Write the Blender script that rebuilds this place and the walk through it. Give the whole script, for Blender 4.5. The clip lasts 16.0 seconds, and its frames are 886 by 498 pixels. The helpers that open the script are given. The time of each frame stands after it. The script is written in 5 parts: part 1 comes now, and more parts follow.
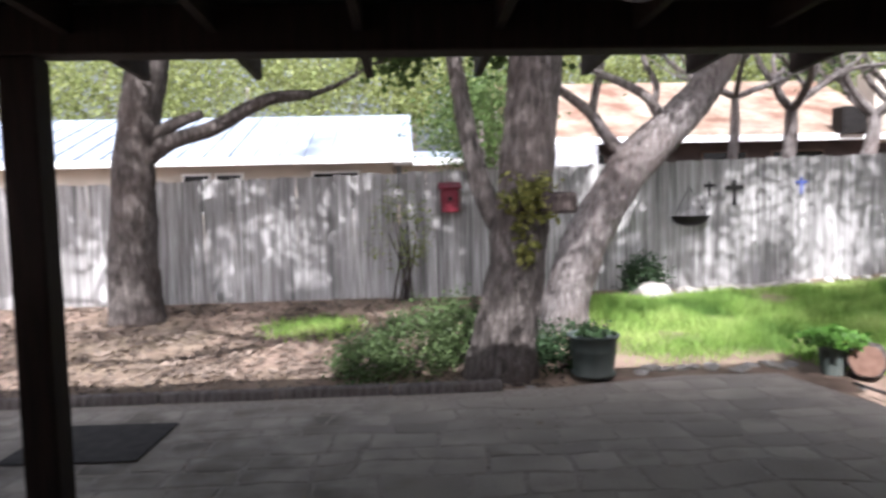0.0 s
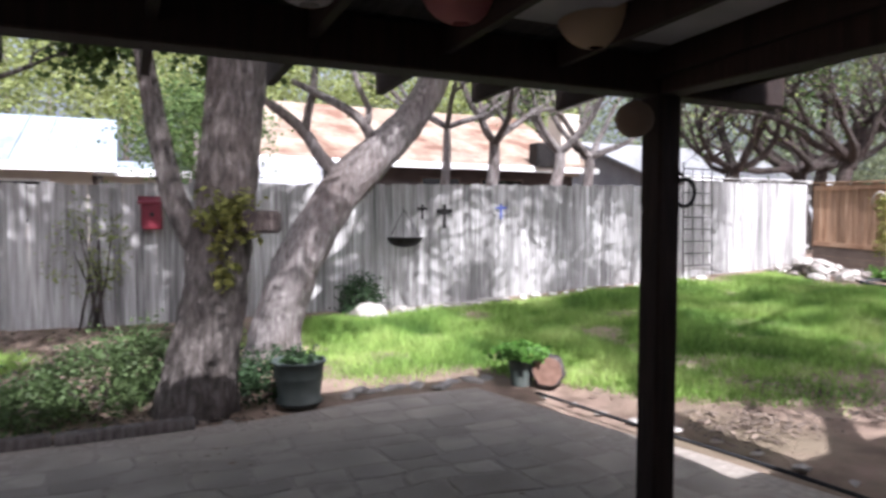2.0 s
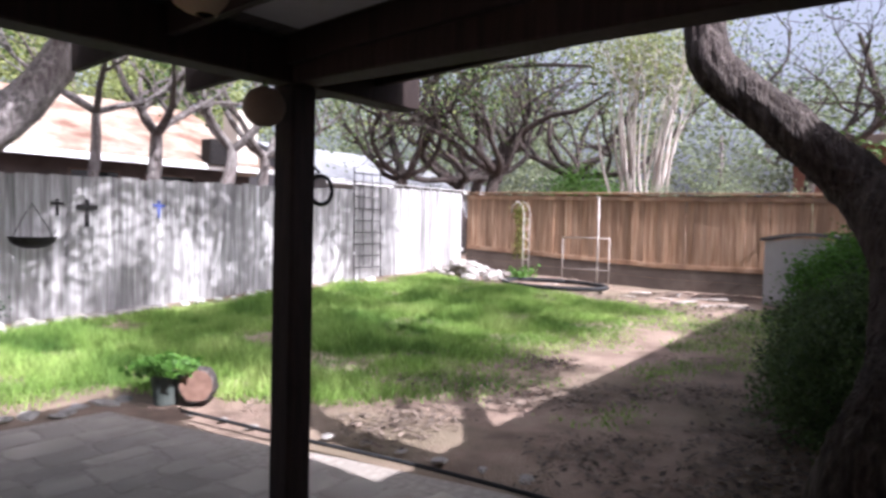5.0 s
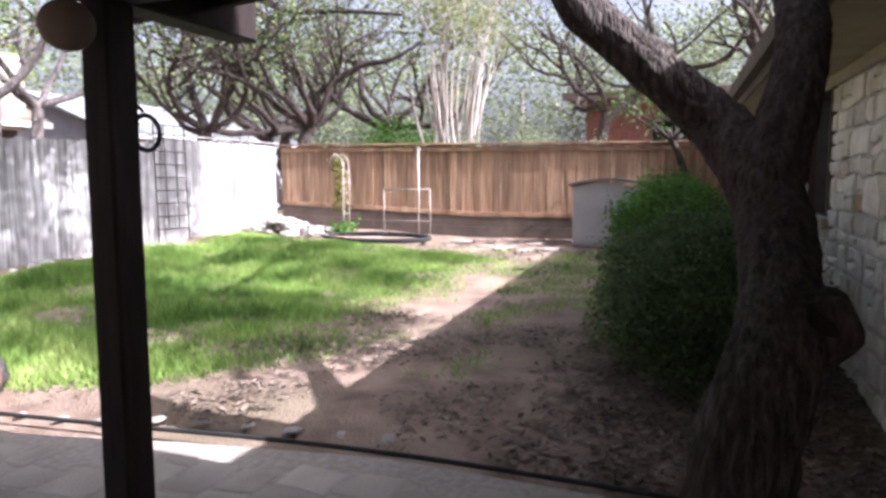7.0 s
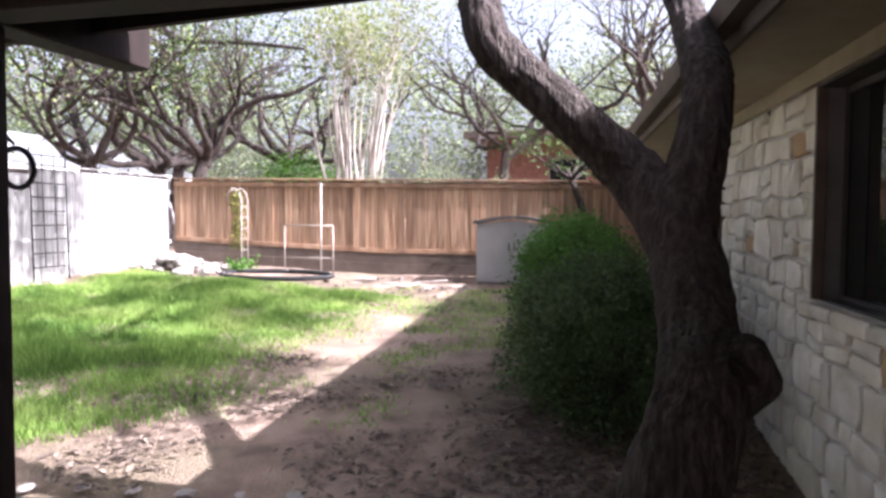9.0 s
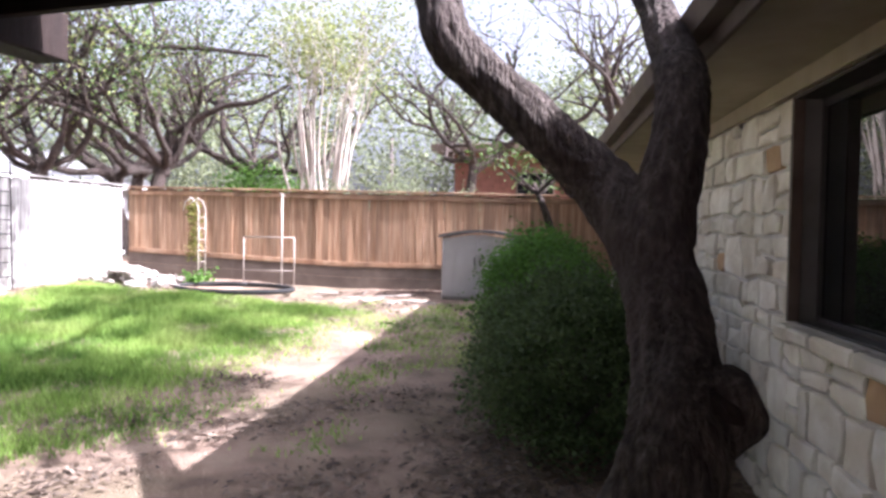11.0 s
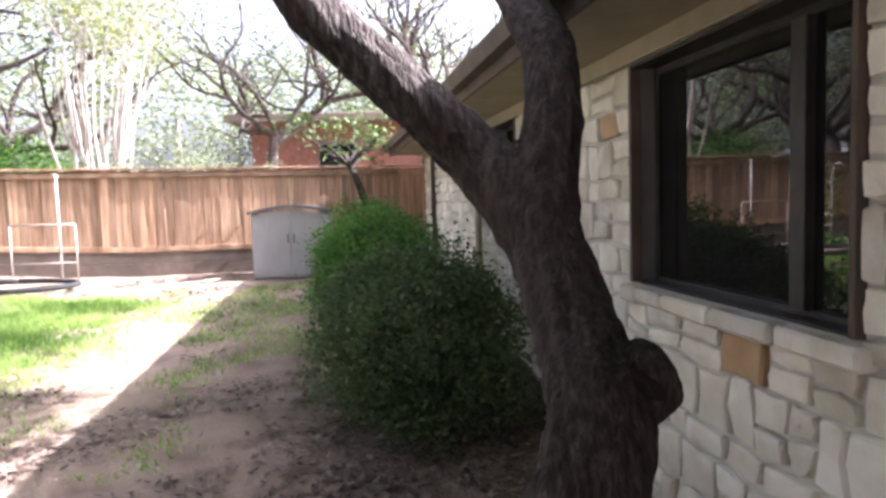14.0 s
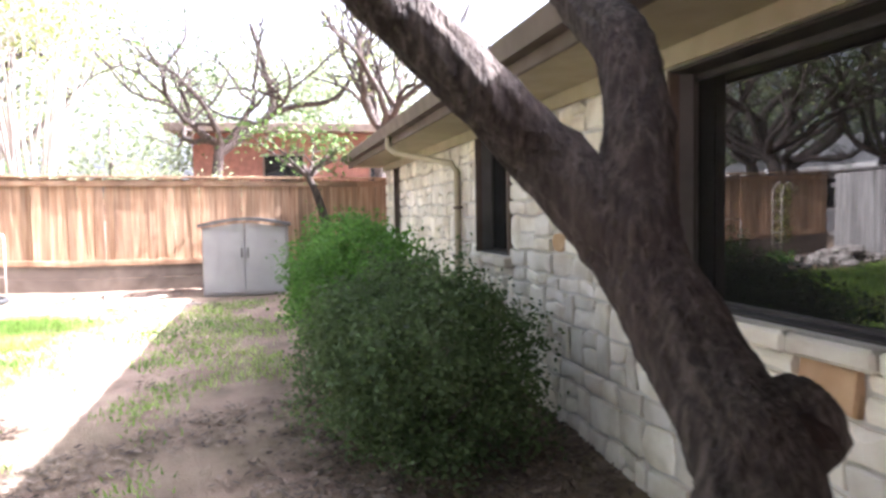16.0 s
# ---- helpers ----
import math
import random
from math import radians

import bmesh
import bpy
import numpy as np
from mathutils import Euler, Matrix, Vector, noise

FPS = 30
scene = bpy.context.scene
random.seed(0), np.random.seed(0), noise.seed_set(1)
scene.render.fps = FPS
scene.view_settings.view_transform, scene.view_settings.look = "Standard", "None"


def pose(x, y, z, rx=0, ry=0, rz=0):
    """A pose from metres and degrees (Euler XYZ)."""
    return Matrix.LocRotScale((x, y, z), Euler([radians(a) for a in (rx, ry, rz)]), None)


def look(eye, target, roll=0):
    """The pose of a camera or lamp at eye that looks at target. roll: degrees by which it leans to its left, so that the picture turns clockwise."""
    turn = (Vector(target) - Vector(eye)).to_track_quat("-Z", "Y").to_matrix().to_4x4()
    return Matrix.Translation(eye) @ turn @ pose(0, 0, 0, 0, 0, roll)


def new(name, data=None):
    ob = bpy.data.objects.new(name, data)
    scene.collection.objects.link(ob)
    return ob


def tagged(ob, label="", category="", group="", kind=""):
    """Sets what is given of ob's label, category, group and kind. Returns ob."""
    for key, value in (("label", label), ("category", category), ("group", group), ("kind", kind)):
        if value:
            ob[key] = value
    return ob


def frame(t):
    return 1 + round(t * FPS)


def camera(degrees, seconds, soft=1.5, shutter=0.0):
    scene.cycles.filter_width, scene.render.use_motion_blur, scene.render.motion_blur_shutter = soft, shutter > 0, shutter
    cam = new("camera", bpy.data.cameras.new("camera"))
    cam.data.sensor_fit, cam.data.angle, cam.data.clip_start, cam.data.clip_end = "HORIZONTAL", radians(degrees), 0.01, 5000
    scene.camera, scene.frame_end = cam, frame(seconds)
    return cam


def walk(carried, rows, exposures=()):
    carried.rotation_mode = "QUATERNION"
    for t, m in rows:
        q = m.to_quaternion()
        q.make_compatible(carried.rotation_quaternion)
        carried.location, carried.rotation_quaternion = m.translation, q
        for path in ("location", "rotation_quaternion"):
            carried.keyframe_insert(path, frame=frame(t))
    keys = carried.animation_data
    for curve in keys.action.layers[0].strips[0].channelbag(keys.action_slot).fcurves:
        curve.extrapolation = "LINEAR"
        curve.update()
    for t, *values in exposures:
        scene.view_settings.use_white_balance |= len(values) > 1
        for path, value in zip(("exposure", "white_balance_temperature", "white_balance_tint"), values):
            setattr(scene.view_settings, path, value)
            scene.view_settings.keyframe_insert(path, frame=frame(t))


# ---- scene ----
cam = camera(66.2, 16.0, soft=2.9, shutter=0.5)
PATH = [
    (0, (-0.12, -0.87, 1.66), (-0.013, 1.122, 1.517), -1.3),
    (0.5, (-0.035, -0.82, 1.66), (0.277, 1.151, 1.535), -1.0),
    (1, (0.03, -0.762, 1.665), (0.544, 1.167, 1.555), -0.6),
    (1.5, (0.12, -0.687, 1.658), (0.812, 1.187, 1.556), -0.2),
    (2, (0.191, -0.669, 1.661), (1.043, 1.138, 1.567), 0.2),
    (2.5, (0.235, -0.693, 1.664), (1.23, 1.039, 1.578), 0.5),
    (3, (0.289, -0.694, 1.661), (1.415, 0.957, 1.584), 0.9),
    (3.5, (0.39, -0.651, 1.657), (1.635, 0.913, 1.587), 1.2),
    (4, (0.477, -0.596, 1.663), (1.838, 0.868, 1.596), 1.5),
    (4.5, (0.539, -0.599, 1.675), (2.007, 0.758, 1.608), 1.7),
    (4.7, (0.577, -0.594, 1.661), (2.081, 0.722, 1.594), 1.6),
    (6.8, (0.734, -0.205, 1.593), (2.552, 0.608, 1.41), 0.2),
    (7, (0.741, -0.174, 1.588), (2.578, 0.594, 1.391), -0.1),
    (7.5, (0.787, -0.116, 1.603), (2.663, 0.545, 1.398), -0.2),
    (8, (0.812, -0.086, 1.622), (2.720, 0.490, 1.455), -0.1),
    (8.5, (0.824, -0.069, 1.623), (2.750, 0.455, 1.502), 0.1),
    (10.8, (1.148, -0.062, 1.631), (3.099, 0.37, 1.574), 1.1),
    (11, (1.169, -0.059, 1.627), (3.126, 0.346, 1.572), 1.0),
    (11.5, (1.234, -0.069, 1.61), (3.206, 0.255, 1.557), 1.0),
    (12, (1.245, -0.015, 1.621), (3.232, 0.205, 1.563), 0.9),
    (12.5, (1.212, 0.125, 1.623), (3.208, 0.219, 1.559), 1.2),
    (13, (1.306, 0.156, 1.665), (3.303, 0.159, 1.567), -0.2),
    (13.5, (1.364, 0.198, 1.669), (3.358, 0.111, 1.545), -1.1),
    (14, (1.414, 0.269, 1.669), (3.399, 0.089, 1.523), -1.7),
    (14.5, (1.476, 0.297, 1.681), (3.453, 0.053, 1.514), -2.5),
    (15, (1.574, 0.385, 1.697), (3.545, 0.096, 1.537), -2.5),
    (15.5, (1.653, 0.497, 1.697), (3.621, 0.175, 1.552), -2.3),
    (16, (1.862, 0.697, 1.657), (3.824, 0.326, 1.552), -1.0),
]
EXPOSURES = [(0, 1.22, 5700, 18), (3.5, 1.15, 5550, 22), (7.5, 1.83, 5600, 25), (12, 2.2, 5650, 26), (14, 2.72, 5650, 24), (16, 3.45, 5700, 22)]
walk(cam, [(t, look(eye, target, roll)) for t, eye, target, roll in PATH], EXPOSURES)

# ---- light ----
SUN_ELEV, SUN_AZ = 42.0, 4.0          # degrees; azimuth of the sun's place, from -y towards -x
world = bpy.data.worlds.new("World")
scene.world = world
world.use_nodes = True
wn = world.node_tree.nodes
sky = wn.new("ShaderNodeTexSky")
sky.sky_type, sky.sun_disc = "NISHITA", False
sky.dust_density, sky.ozone_density = 8.5, 0.3
sky.sun_elevation, sky.sun_rotation = radians(SUN_ELEV), radians(180 + SUN_AZ)
haze = wn.new("ShaderNodeHueSaturation")
haze.inputs["Saturation"].default_value, haze.inputs["Value"].default_value = 0.35, 1.0
world.node_tree.links.new(sky.outputs[0], haze.inputs["Color"])
world.node_tree.links.new(haze.outputs[0], wn["Background"].inputs[0])
wn["Background"].inputs[1].default_value = 0.125
sun = new("sun", bpy.data.lights.new("sun", "SUN"))
sun.data.energy, sun.data.angle, sun.data.color = 4.9, radians(0.6), (1, 0.95, 0.86)
_e, _a = radians(SUN_ELEV), radians(SUN_AZ)
SUN_FROM = Vector((-math.sin(_a) * math.cos(_e), -math.cos(_a) * math.cos(_e), math.sin(_e)))
sun.matrix_world = look(SUN_FROM * 30, (0, 0, 0))


# ---- materials ----
def material(name, colors, scale=6.0, rough=0.8, metal=0.0, bump=0.3, fine=60.0, stretch=(1, 1, 1), stain=None, stain_scale=0.7, stain_amount=0.5, per_piece=0.0, island=0.0, spec=0.3, depth=0.01, translucent=0.0):
    m = bpy.data.materials.new(name)
    m.use_nodes = True
    nt = m.node_tree
    n, l = nt.nodes, nt.links
    b = n["Principled BSDF"]
    b.inputs["Roughness"].default_value, b.inputs["Metallic"].default_value = rough, metal
    b.inputs["Specular IOR Level"].default_value = spec
    co = n.new("ShaderNodeTexCoord")
    mp = n.new("ShaderNodeMapping")
    mp.inputs["Scale"].default_value = stretch
    l.new(co.outputs["Object"], mp.inputs[0])
    if per_piece:
        inf = n.new("ShaderNodeObjectInfo")
        sc = n.new("ShaderNodeMath")
        sc.operation = "MULTIPLY"
        sc.inputs[1].default_value = 97.0
        l.new(inf.outputs["Random"], sc.inputs[0])
        l.new(sc.outputs[0], mp.inputs["Location"])
    t1 = n.new("ShaderNodeTexNoise")
    t1.inputs["Scale"].default_value, t1.inputs["Detail"].default_value = scale, 6
    l.new(mp.outputs[0], t1.inputs[0])
    ramp = n.new("ShaderNodeValToRGB")
    el = ramp.color_ramp.elements
    while len(el) < len(colors):
        el.new(0.5)
    for i, c in enumerate(colors):
        el[i].position = 0.3 + 0.4 * i / max(1, len(colors) - 1)
        el[i].color = (*c, 1)
    l.new(t1.outputs[0], ramp.inputs[0])
    out = ramp.outputs[0]
    if stain:
        t2 = n.new("ShaderNodeTexNoise")
        t2.inputs["Scale"].default_value, t2.inputs["Detail"].default_value = stain_scale, 4
        l.new(mp.outputs[0] if per_piece else co.outputs["Object"], t2.inputs[0])
        r2 = n.new("ShaderNodeValToRGB")
        r2.color_ramp.elements[0].position, r2.color_ramp.elements[1].position = 0.45, 0.65
        l.new(t2.outputs[0], r2.inputs[0])
        mul = n.new("ShaderNodeMath")
        mul.operation = "MULTIPLY"
        mul.inputs[1].default_value = stain_amount
        l.new(r2.outputs[0], mul.inputs[0])
        mix = n.new("ShaderNodeMix")
        mix.data_type = "RGBA"
        l.new(mul.outputs[0], mix.inputs[0])
        l.new(out, mix.inputs[6])
        mix.inputs[7].default_value = (*stain, 1)
        out = mix.outputs[2]
    if per_piece or island:
        src = n.new("ShaderNodeNewGeometry").outputs["Random Per Island"] if island else n.new("ShaderNodeObjectInfo").outputs["Random"]
        amount = island or per_piece
        mr = n.new("ShaderNodeMapRange")
        mr.inputs["To Min"].default_value, mr.inputs["To Max"].default_value = 1 - amount, 1 + amount
        l.new(src, mr.inputs[0])
        hs = n.new("ShaderNodeHueSaturation")
        l.new(mr.outputs[0], hs.inputs["Value"])
        l.new(out, hs.inputs["Color"])
        out = hs.outputs[0]
    l.new(out, b.inputs["Base Color"])
    t3 = n.new("ShaderNodeTexNoise")
    t3.inputs["Scale"].default_value, t3.inputs["Detail"].default_value = fine, 5
    l.new(mp.outputs[0], t3.inputs[0])
    bp = n.new("ShaderNodeBump")
    bp.inputs["Strength"].default_value, bp.inputs["Distance"].default_value = bump, depth
    l.new(t3.outputs[0], bp.inputs["Height"])
    l.new(bp.outputs[0], b.inputs["Normal"])
    if translucent:
        tr = n.new("ShaderNodeBsdfTranslucent")
        l.new(out, tr.inputs[0])
        ms = n.new("ShaderNodeMixShader")
        ms.inputs[0].default_value = translucent
        l.new(b.outputs[0], ms.inputs[1])
        l.new(tr.outputs[0], ms.inputs[2])
        l.new(ms.outputs[0], n["Material Output"].inputs[0])
    return m


M = {}
M["dirt"] = material("dirt", [(0.16, 0.11, 0.08), (0.28, 0.2, 0.15), (0.36, 0.27, 0.2)], 2.5, 0.95, bump=0.9, fine=45, stain=(0.14, 0.12, 0.07), stain_scale=0.5, stain_amount=0.6, depth=0.03)
M["grass"] = material("grass", [(0.09, 0.18, 0.034), (0.25, 0.385, 0.085), (0.47, 0.58, 0.19)], 1.1, 0.75, bump=0, island=0.35, translucent=0.45)
M["joint_soil"] = material("joint_soil", [(0.27, 0.235, 0.2), (0.4, 0.35, 0.295)], 20, 0.95, bump=0.6, fine=90)
M["paver"] = material("paver", [(0.31, 0.27, 0.225), (0.48, 0.425, 0.36)], 3.2, 0.9, bump=0.6, fine=50, stain=(0.15, 0.128, 0.105), stain_scale=1.9, stain_amount=0.75, island=0.05, depth=0.012)
M["paver_piece"] = material("paver_piece", [(0.31, 0.27, 0.225), (0.48, 0.425, 0.36)], 3.2, 0.9, bump=0.6, fine=50, stain=(0.2, 0.175, 0.15), stain_scale=1.6, stain_amount=0.5, per_piece=0.07, depth=0.012)
M["dark_wood"] = material("dark_wood", [(0.013, 0.008, 0.0065), (0.028, 0.0175, 0.014)], 5, 0.75, bump=0.4, fine=30, stretch=(6, 6, 0.6), spec=0.25)
M["roof_under"] = material("roof_under", [(0.06, 0.055, 0.05), (0.11, 0.1, 0.092)], 5, 0.85, bump=0.3, fine=30, stretch=(6, 0.6, 6))
M["fence_grey"] = material("fence_grey", [(0.17, 0.162, 0.152), (0.31, 0.297, 0.283), (0.44, 0.43, 0.41)], 2.2, 0.9, bump=0.6, fine=9, stretch=(1.6, 1, 1.1), stain=(0.13, 0.125, 0.115), stain_scale=1.3, stain_amount=0.75, per_piece=0.25)
M["fence_brown"] = material("fence_brown", [(0.2, 0.112, 0.066), (0.33, 0.2, 0.122), (0.45, 0.31, 0.205)], 2.2, 0.85, bump=0.5, fine=9, stretch=(1.6, 1, 1.1), stain=(0.2, 0.13, 0.085), stain_scale=1.0, stain_amount=0.6, per_piece=0.25)
M["stone"] = material("stone", [(0.6, 0.55, 0.46), (0.75, 0.7, 0.61), (0.83, 0.79, 0.71)], 5, 0.9, bump=0.8, fine=22, stain=(0.5, 0.42, 0.31), stain_scale=2.6, stain_amount=0.5, per_piece=0.16, island=0, depth=0.015)
M["stone_far"] = material("stone_far", [(0.6, 0.55, 0.46), (0.75, 0.7, 0.61), (0.83, 0.79, 0.71)], 5, 0.9, bump=0.8, fine=22, stain=(0.5, 0.42, 0.31), stain_scale=2.6, stain_amount=0.5, island=0.16, depth=0.015)
M["stone_tan"] = material("stone_tan", [(0.42, 0.27, 0.15), (0.52, 0.36, 0.22)], 6, 0.9, bump=0.7, fine=22, depth=0.015)
M["mortar"] = material("mortar", [(0.5, 0.47, 0.425), (0.64, 0.61, 0.56)], 9, 0.95, bump=0.6, fine=70)
M["trim_tan"] = material("trim_tan", [(0.34, 0.29, 0.19), (0.42, 0.36, 0.25)], 5, 0.7, bump=0.15, fine=40, stain=(0.26, 0.22, 0.15), stain_amount=0.5)
M["trim_brown"] = material("trim_brown", [(0.10, 0.075, 0.06), (0.16, 0.125, 0.1)], 5, 0.7, bump=0.2, fine=40, stain=(0.08, 0.06, 0.05))
M["panel_pale"] = material("panel_pale", [(0.36, 0.35, 0.34), (0.46, 0.45, 0.44)], 4, 0.8, bump=0.1)
M["jamb_grey"] = material("jamb_grey", [(0.14, 0.136, 0.132), (0.19, 0.184, 0.178)], 5, 0.7, bump=0.15, fine=40, stain=(0.11, 0.105, 0.1))
M["frame_dark"] = material("frame_dark", [(0.03, 0.026, 0.024), (0.055, 0.05, 0.046)], 8, 0.5, bump=0.1)
M["shingle"] = material("shingle", [(0.1, 0.09, 0.08), (0.2, 0.18, 0.16)], 14, 0.95, bump=0.8, fine=60)
M["bark"] = material("bark", [(0.028, 0.022, 0.019), (0.062, 0.049, 0.042), (0.125, 0.104, 0.09)], 11, 0.95, bump=1.0, fine=20, stretch=(3, 3, 0.6), stain=(0.075, 0.05, 0.045), stain_scale=1.6, depth=0.07)
M["bark_grey"] = material("bark_grey", [(0.10, 0.085, 0.077), (0.19, 0.168, 0.155), (0.3, 0.275, 0.255)], 8, 0.95, bump=1.0, fine=20, stretch=(3, 3, 0.7), stain=(0.13, 0.09, 0.075), stain_scale=1.2, depth=0.06)
M["bark_mid"] = material("bark_mid", [(0.046, 0.038, 0.033), (0.098, 0.083, 0.073), (0.175, 0.153, 0.138)], 9, 0.95, bump=1.0, fine=20, stretch=(3, 3, 0.7), stain=(0.09, 0.065, 0.055), stain_scale=1.2, depth=0.06)
M["leaf_pale"] = material("leaf_pale", [(0.14, 0.175, 0.09), (0.24, 0.27, 0.16)], 1.2, 0.6, bump=0, island=0.35, translucent=0.4)
M["bark_pale"] = material("bark_pale", [(0.27, 0.235, 0.2), (0.5, 0.455, 0.405)], 5, 0.8, bump=0.3, fine=20, stretch=(2, 2, 0.5), stain=(0.22, 0.165, 0.125))
M["cut_wood"] = material("cut_wood", [(0.12, 0.066, 0.046), (0.19, 0.115, 0.082)], 12, 0.9, bump=0.4)
M["leaf"] = material("leaf", [(0.05, 0.085, 0.022), (0.085, 0.13, 0.035)], 1.2, 0.65, bump=0, island=0.35, translucent=0.35)
M["leaf_light"] = material("leaf_light", [(0.16, 0.2, 0.06), (0.27, 0.29, 0.11)], 1.2, 0.65, bump=0, island=0.35, translucent=0.45)
M["leaf_bright"] = material("leaf_bright", [(0.07, 0.17, 0.025), (0.13, 0.26, 0.045)], 1.2, 0.6, bump=0, island=0.35, translucent=0.4)
M["leaf_shrub"] = material("leaf_shrub", [(0.06, 0.1, 0.034), (0.13, 0.18, 0.07)], 1.2, 0.6, bump=0, island=0.4, translucent=0.35)
M["leaf_dark"] = material("leaf_dark", [(0.025, 0.05, 0.02), (0.045, 0.08, 0.03)], 1.2, 0.6, bump=0, island=0.35, translucent=0.25)
M["litter"] = material("litter", [(0.085, 0.06, 0.044), (0.23, 0.18, 0.14)], 3, 0.9, bump=0, island=0.6)
M["rock_brown"] = material("rock_brown", [(0.13, 0.11, 0.095), (0.26, 0.225, 0.195)], 6, 0.9, bump=0.9, fine=20)
M["rock"] = material("rock", [(0.24, 0.215, 0.19), (0.43, 0.4, 0.36)], 6, 0.9, bump=0.9, fine=20, stain=(0.25, 0.23, 0.2))
M["white_roof"] = material("white_roof", [(0.18, 0.21, 0.25), (0.29, 0.325, 0.37)], 3, 0.6, bump=0.1, stain=(0.4, 0.45, 0.51), stain_scale=0.4)
M["tan_roof"] = material("tan_roof", [(0.2, 0.155, 0.115), (0.33, 0.27, 0.205)], 4, 0.9, bump=0.5, stain=(0.13, 0.062, 0.038), stain_scale=0.8, stain_amount=0.9)
M["grey_roof"] = material("grey_roof", [(0.18, 0.18, 0.18), (0.3, 0.3, 0.3)], 8, 0.8, bump=0.4)
M["siding"] = material("siding", [(0.4, 0.35, 0.29), (0.48, 0.43, 0.36)], 2, 0.8, bump=0.1)
M["siding_grey"] = material("siding_grey", [(0.3, 0.3, 0.31), (0.4, 0.4, 0.41)], 2, 0.8, bump=0.1)
# near-black siding: the shade under a porch is put into the colour
M["siding_shaded"] = material("siding_shaded", [(0.05, 0.04, 0.038), (0.09, 0.07, 0.065)], 2, 0.8, bump=0.1)
M["white_paint"] = material("white_paint", [(0.72, 0.72, 0.7), (0.8, 0.8, 0.78)], 4, 0.55, bump=0.08)
M["brick_red"] = material("brick_red", [(0.13, 0.06, 0.045), (0.2, 0.095, 0.07)], 6, 0.9, bump=0.4, per_piece=0.2)
M["resin"] = material("resin", [(0.31, 0.3, 0.295), (0.36, 0.35, 0.345)], 3, 0.55, bump=0.08, fine=120)
M["resin_dark"] = material("resin_dark", [(0.07, 0.065, 0.065), (0.1, 0.095, 0.09)], 3, 0.6, bump=0.08)
M["green_pot"] = material("green_pot", [(0.042, 0.056, 0.049), (0.068, 0.082, 0.073)], 5, 0.6, bump=0.2, stain=(0.14, 0.14, 0.12))
M["red_paint"] = material("red_paint", [(0.13, 0.01, 0.02), (0.18, 0.016, 0.028)], 5, 0.5, bump=0.1)
M["blue_paint"] = material("blue_paint", [(0.07, 0.09, 0.26), (0.1, 0.13, 0.34)], 5, 0.5, bump=0.1)
M["iron"] = material("iron", [(0.012, 0.011, 0.011), (0.025, 0.022, 0.02)], 12, 0.6, metal=0.6, bump=0.3)
M["metal_pale"] = material("metal_pale", [(0.3, 0.25, 0.21), (0.4, 0.345, 0.3)], 6, 0.5, metal=0.2, bump=0.1)
M["black_rubber"] = material("black_rubber", [(0.015, 0.015, 0.015), (0.03, 0.03, 0.03)], 6, 0.8, bump=0.2)
M["mat_dark"] = material("mat_dark", [(0.05, 0.045, 0.042), (0.085, 0.078, 0.07)], 10, 0.95, bump=0.6, fine=120)
M["paper_white"] = material("paper_white", [(0.6, 0.58, 0.56), (0.68, 0.66, 0.63)], 4, 0.85, bump=0.05, translucent=0.4)
M["paper_pink"] = material("paper_pink", [(0.5, 0.2, 0.2), (0.58, 0.26, 0.25)], 4, 0.85, bump=0.05, translucent=0.4)
M["paper_cream"] = material("paper_cream", [(0.5, 0.38, 0.26), (0.58, 0.45, 0.32)], 4, 0.85, bump=0.05, translucent=0.4)
M["paper_brown"] = material("paper_brown", [(0.13, 0.095, 0.07), (0.18, 0.135, 0.1)], 4, 0.85, bump=0.05)
M["yellow_leaf"] = material("yellow_leaf", [(0.11, 0.12, 0.025), (0.2, 0.19, 0.05)], 3, 0.65, bump=0, island=0.3, translucent=0.35)


def glass_material(name, tint=0.02):
    m = bpy.data.materials.new(name)
    m.use_nodes = True
    b = m.node_tree.nodes["Principled BSDF"]
    b.inputs["Base Color"].default_value = (tint, tint, tint, 1)
    b.inputs["Roughness"].default_value, b.inputs["IOR"].default_value = 0.02, 1.52
    return m


M["window_glass"] = glass_material("window_glass", 0.012)


# ---- mesh helpers ----
def mesh_object(name, verts, faces, mat, parent=None, label="", smooth=False):
    me = bpy.data.meshes.new(name)
    me.from_pydata(verts, [], faces)
    me.materials.append(mat)
    if smooth:
        me.polygons.foreach_set("use_smooth", [True] * len(me.polygons))
    me.update()
    ob = new(name, me)
    ob.parent = parent
    if label:
        ob["label"] = label
    return ob


def part(name, bm, mat, parent=None, label="", smooth=False):
    me = bpy.data.meshes.new(name)
    bm.to_mesh(me)
    bm.free()
    me.materials.append(mat)
    if smooth:
        me.polygons.foreach_set("use_smooth", [True] * len(me.polygons))
    ob = new(name, me)
    ob.parent = parent
    if label:
        ob["label"] = label
    return ob


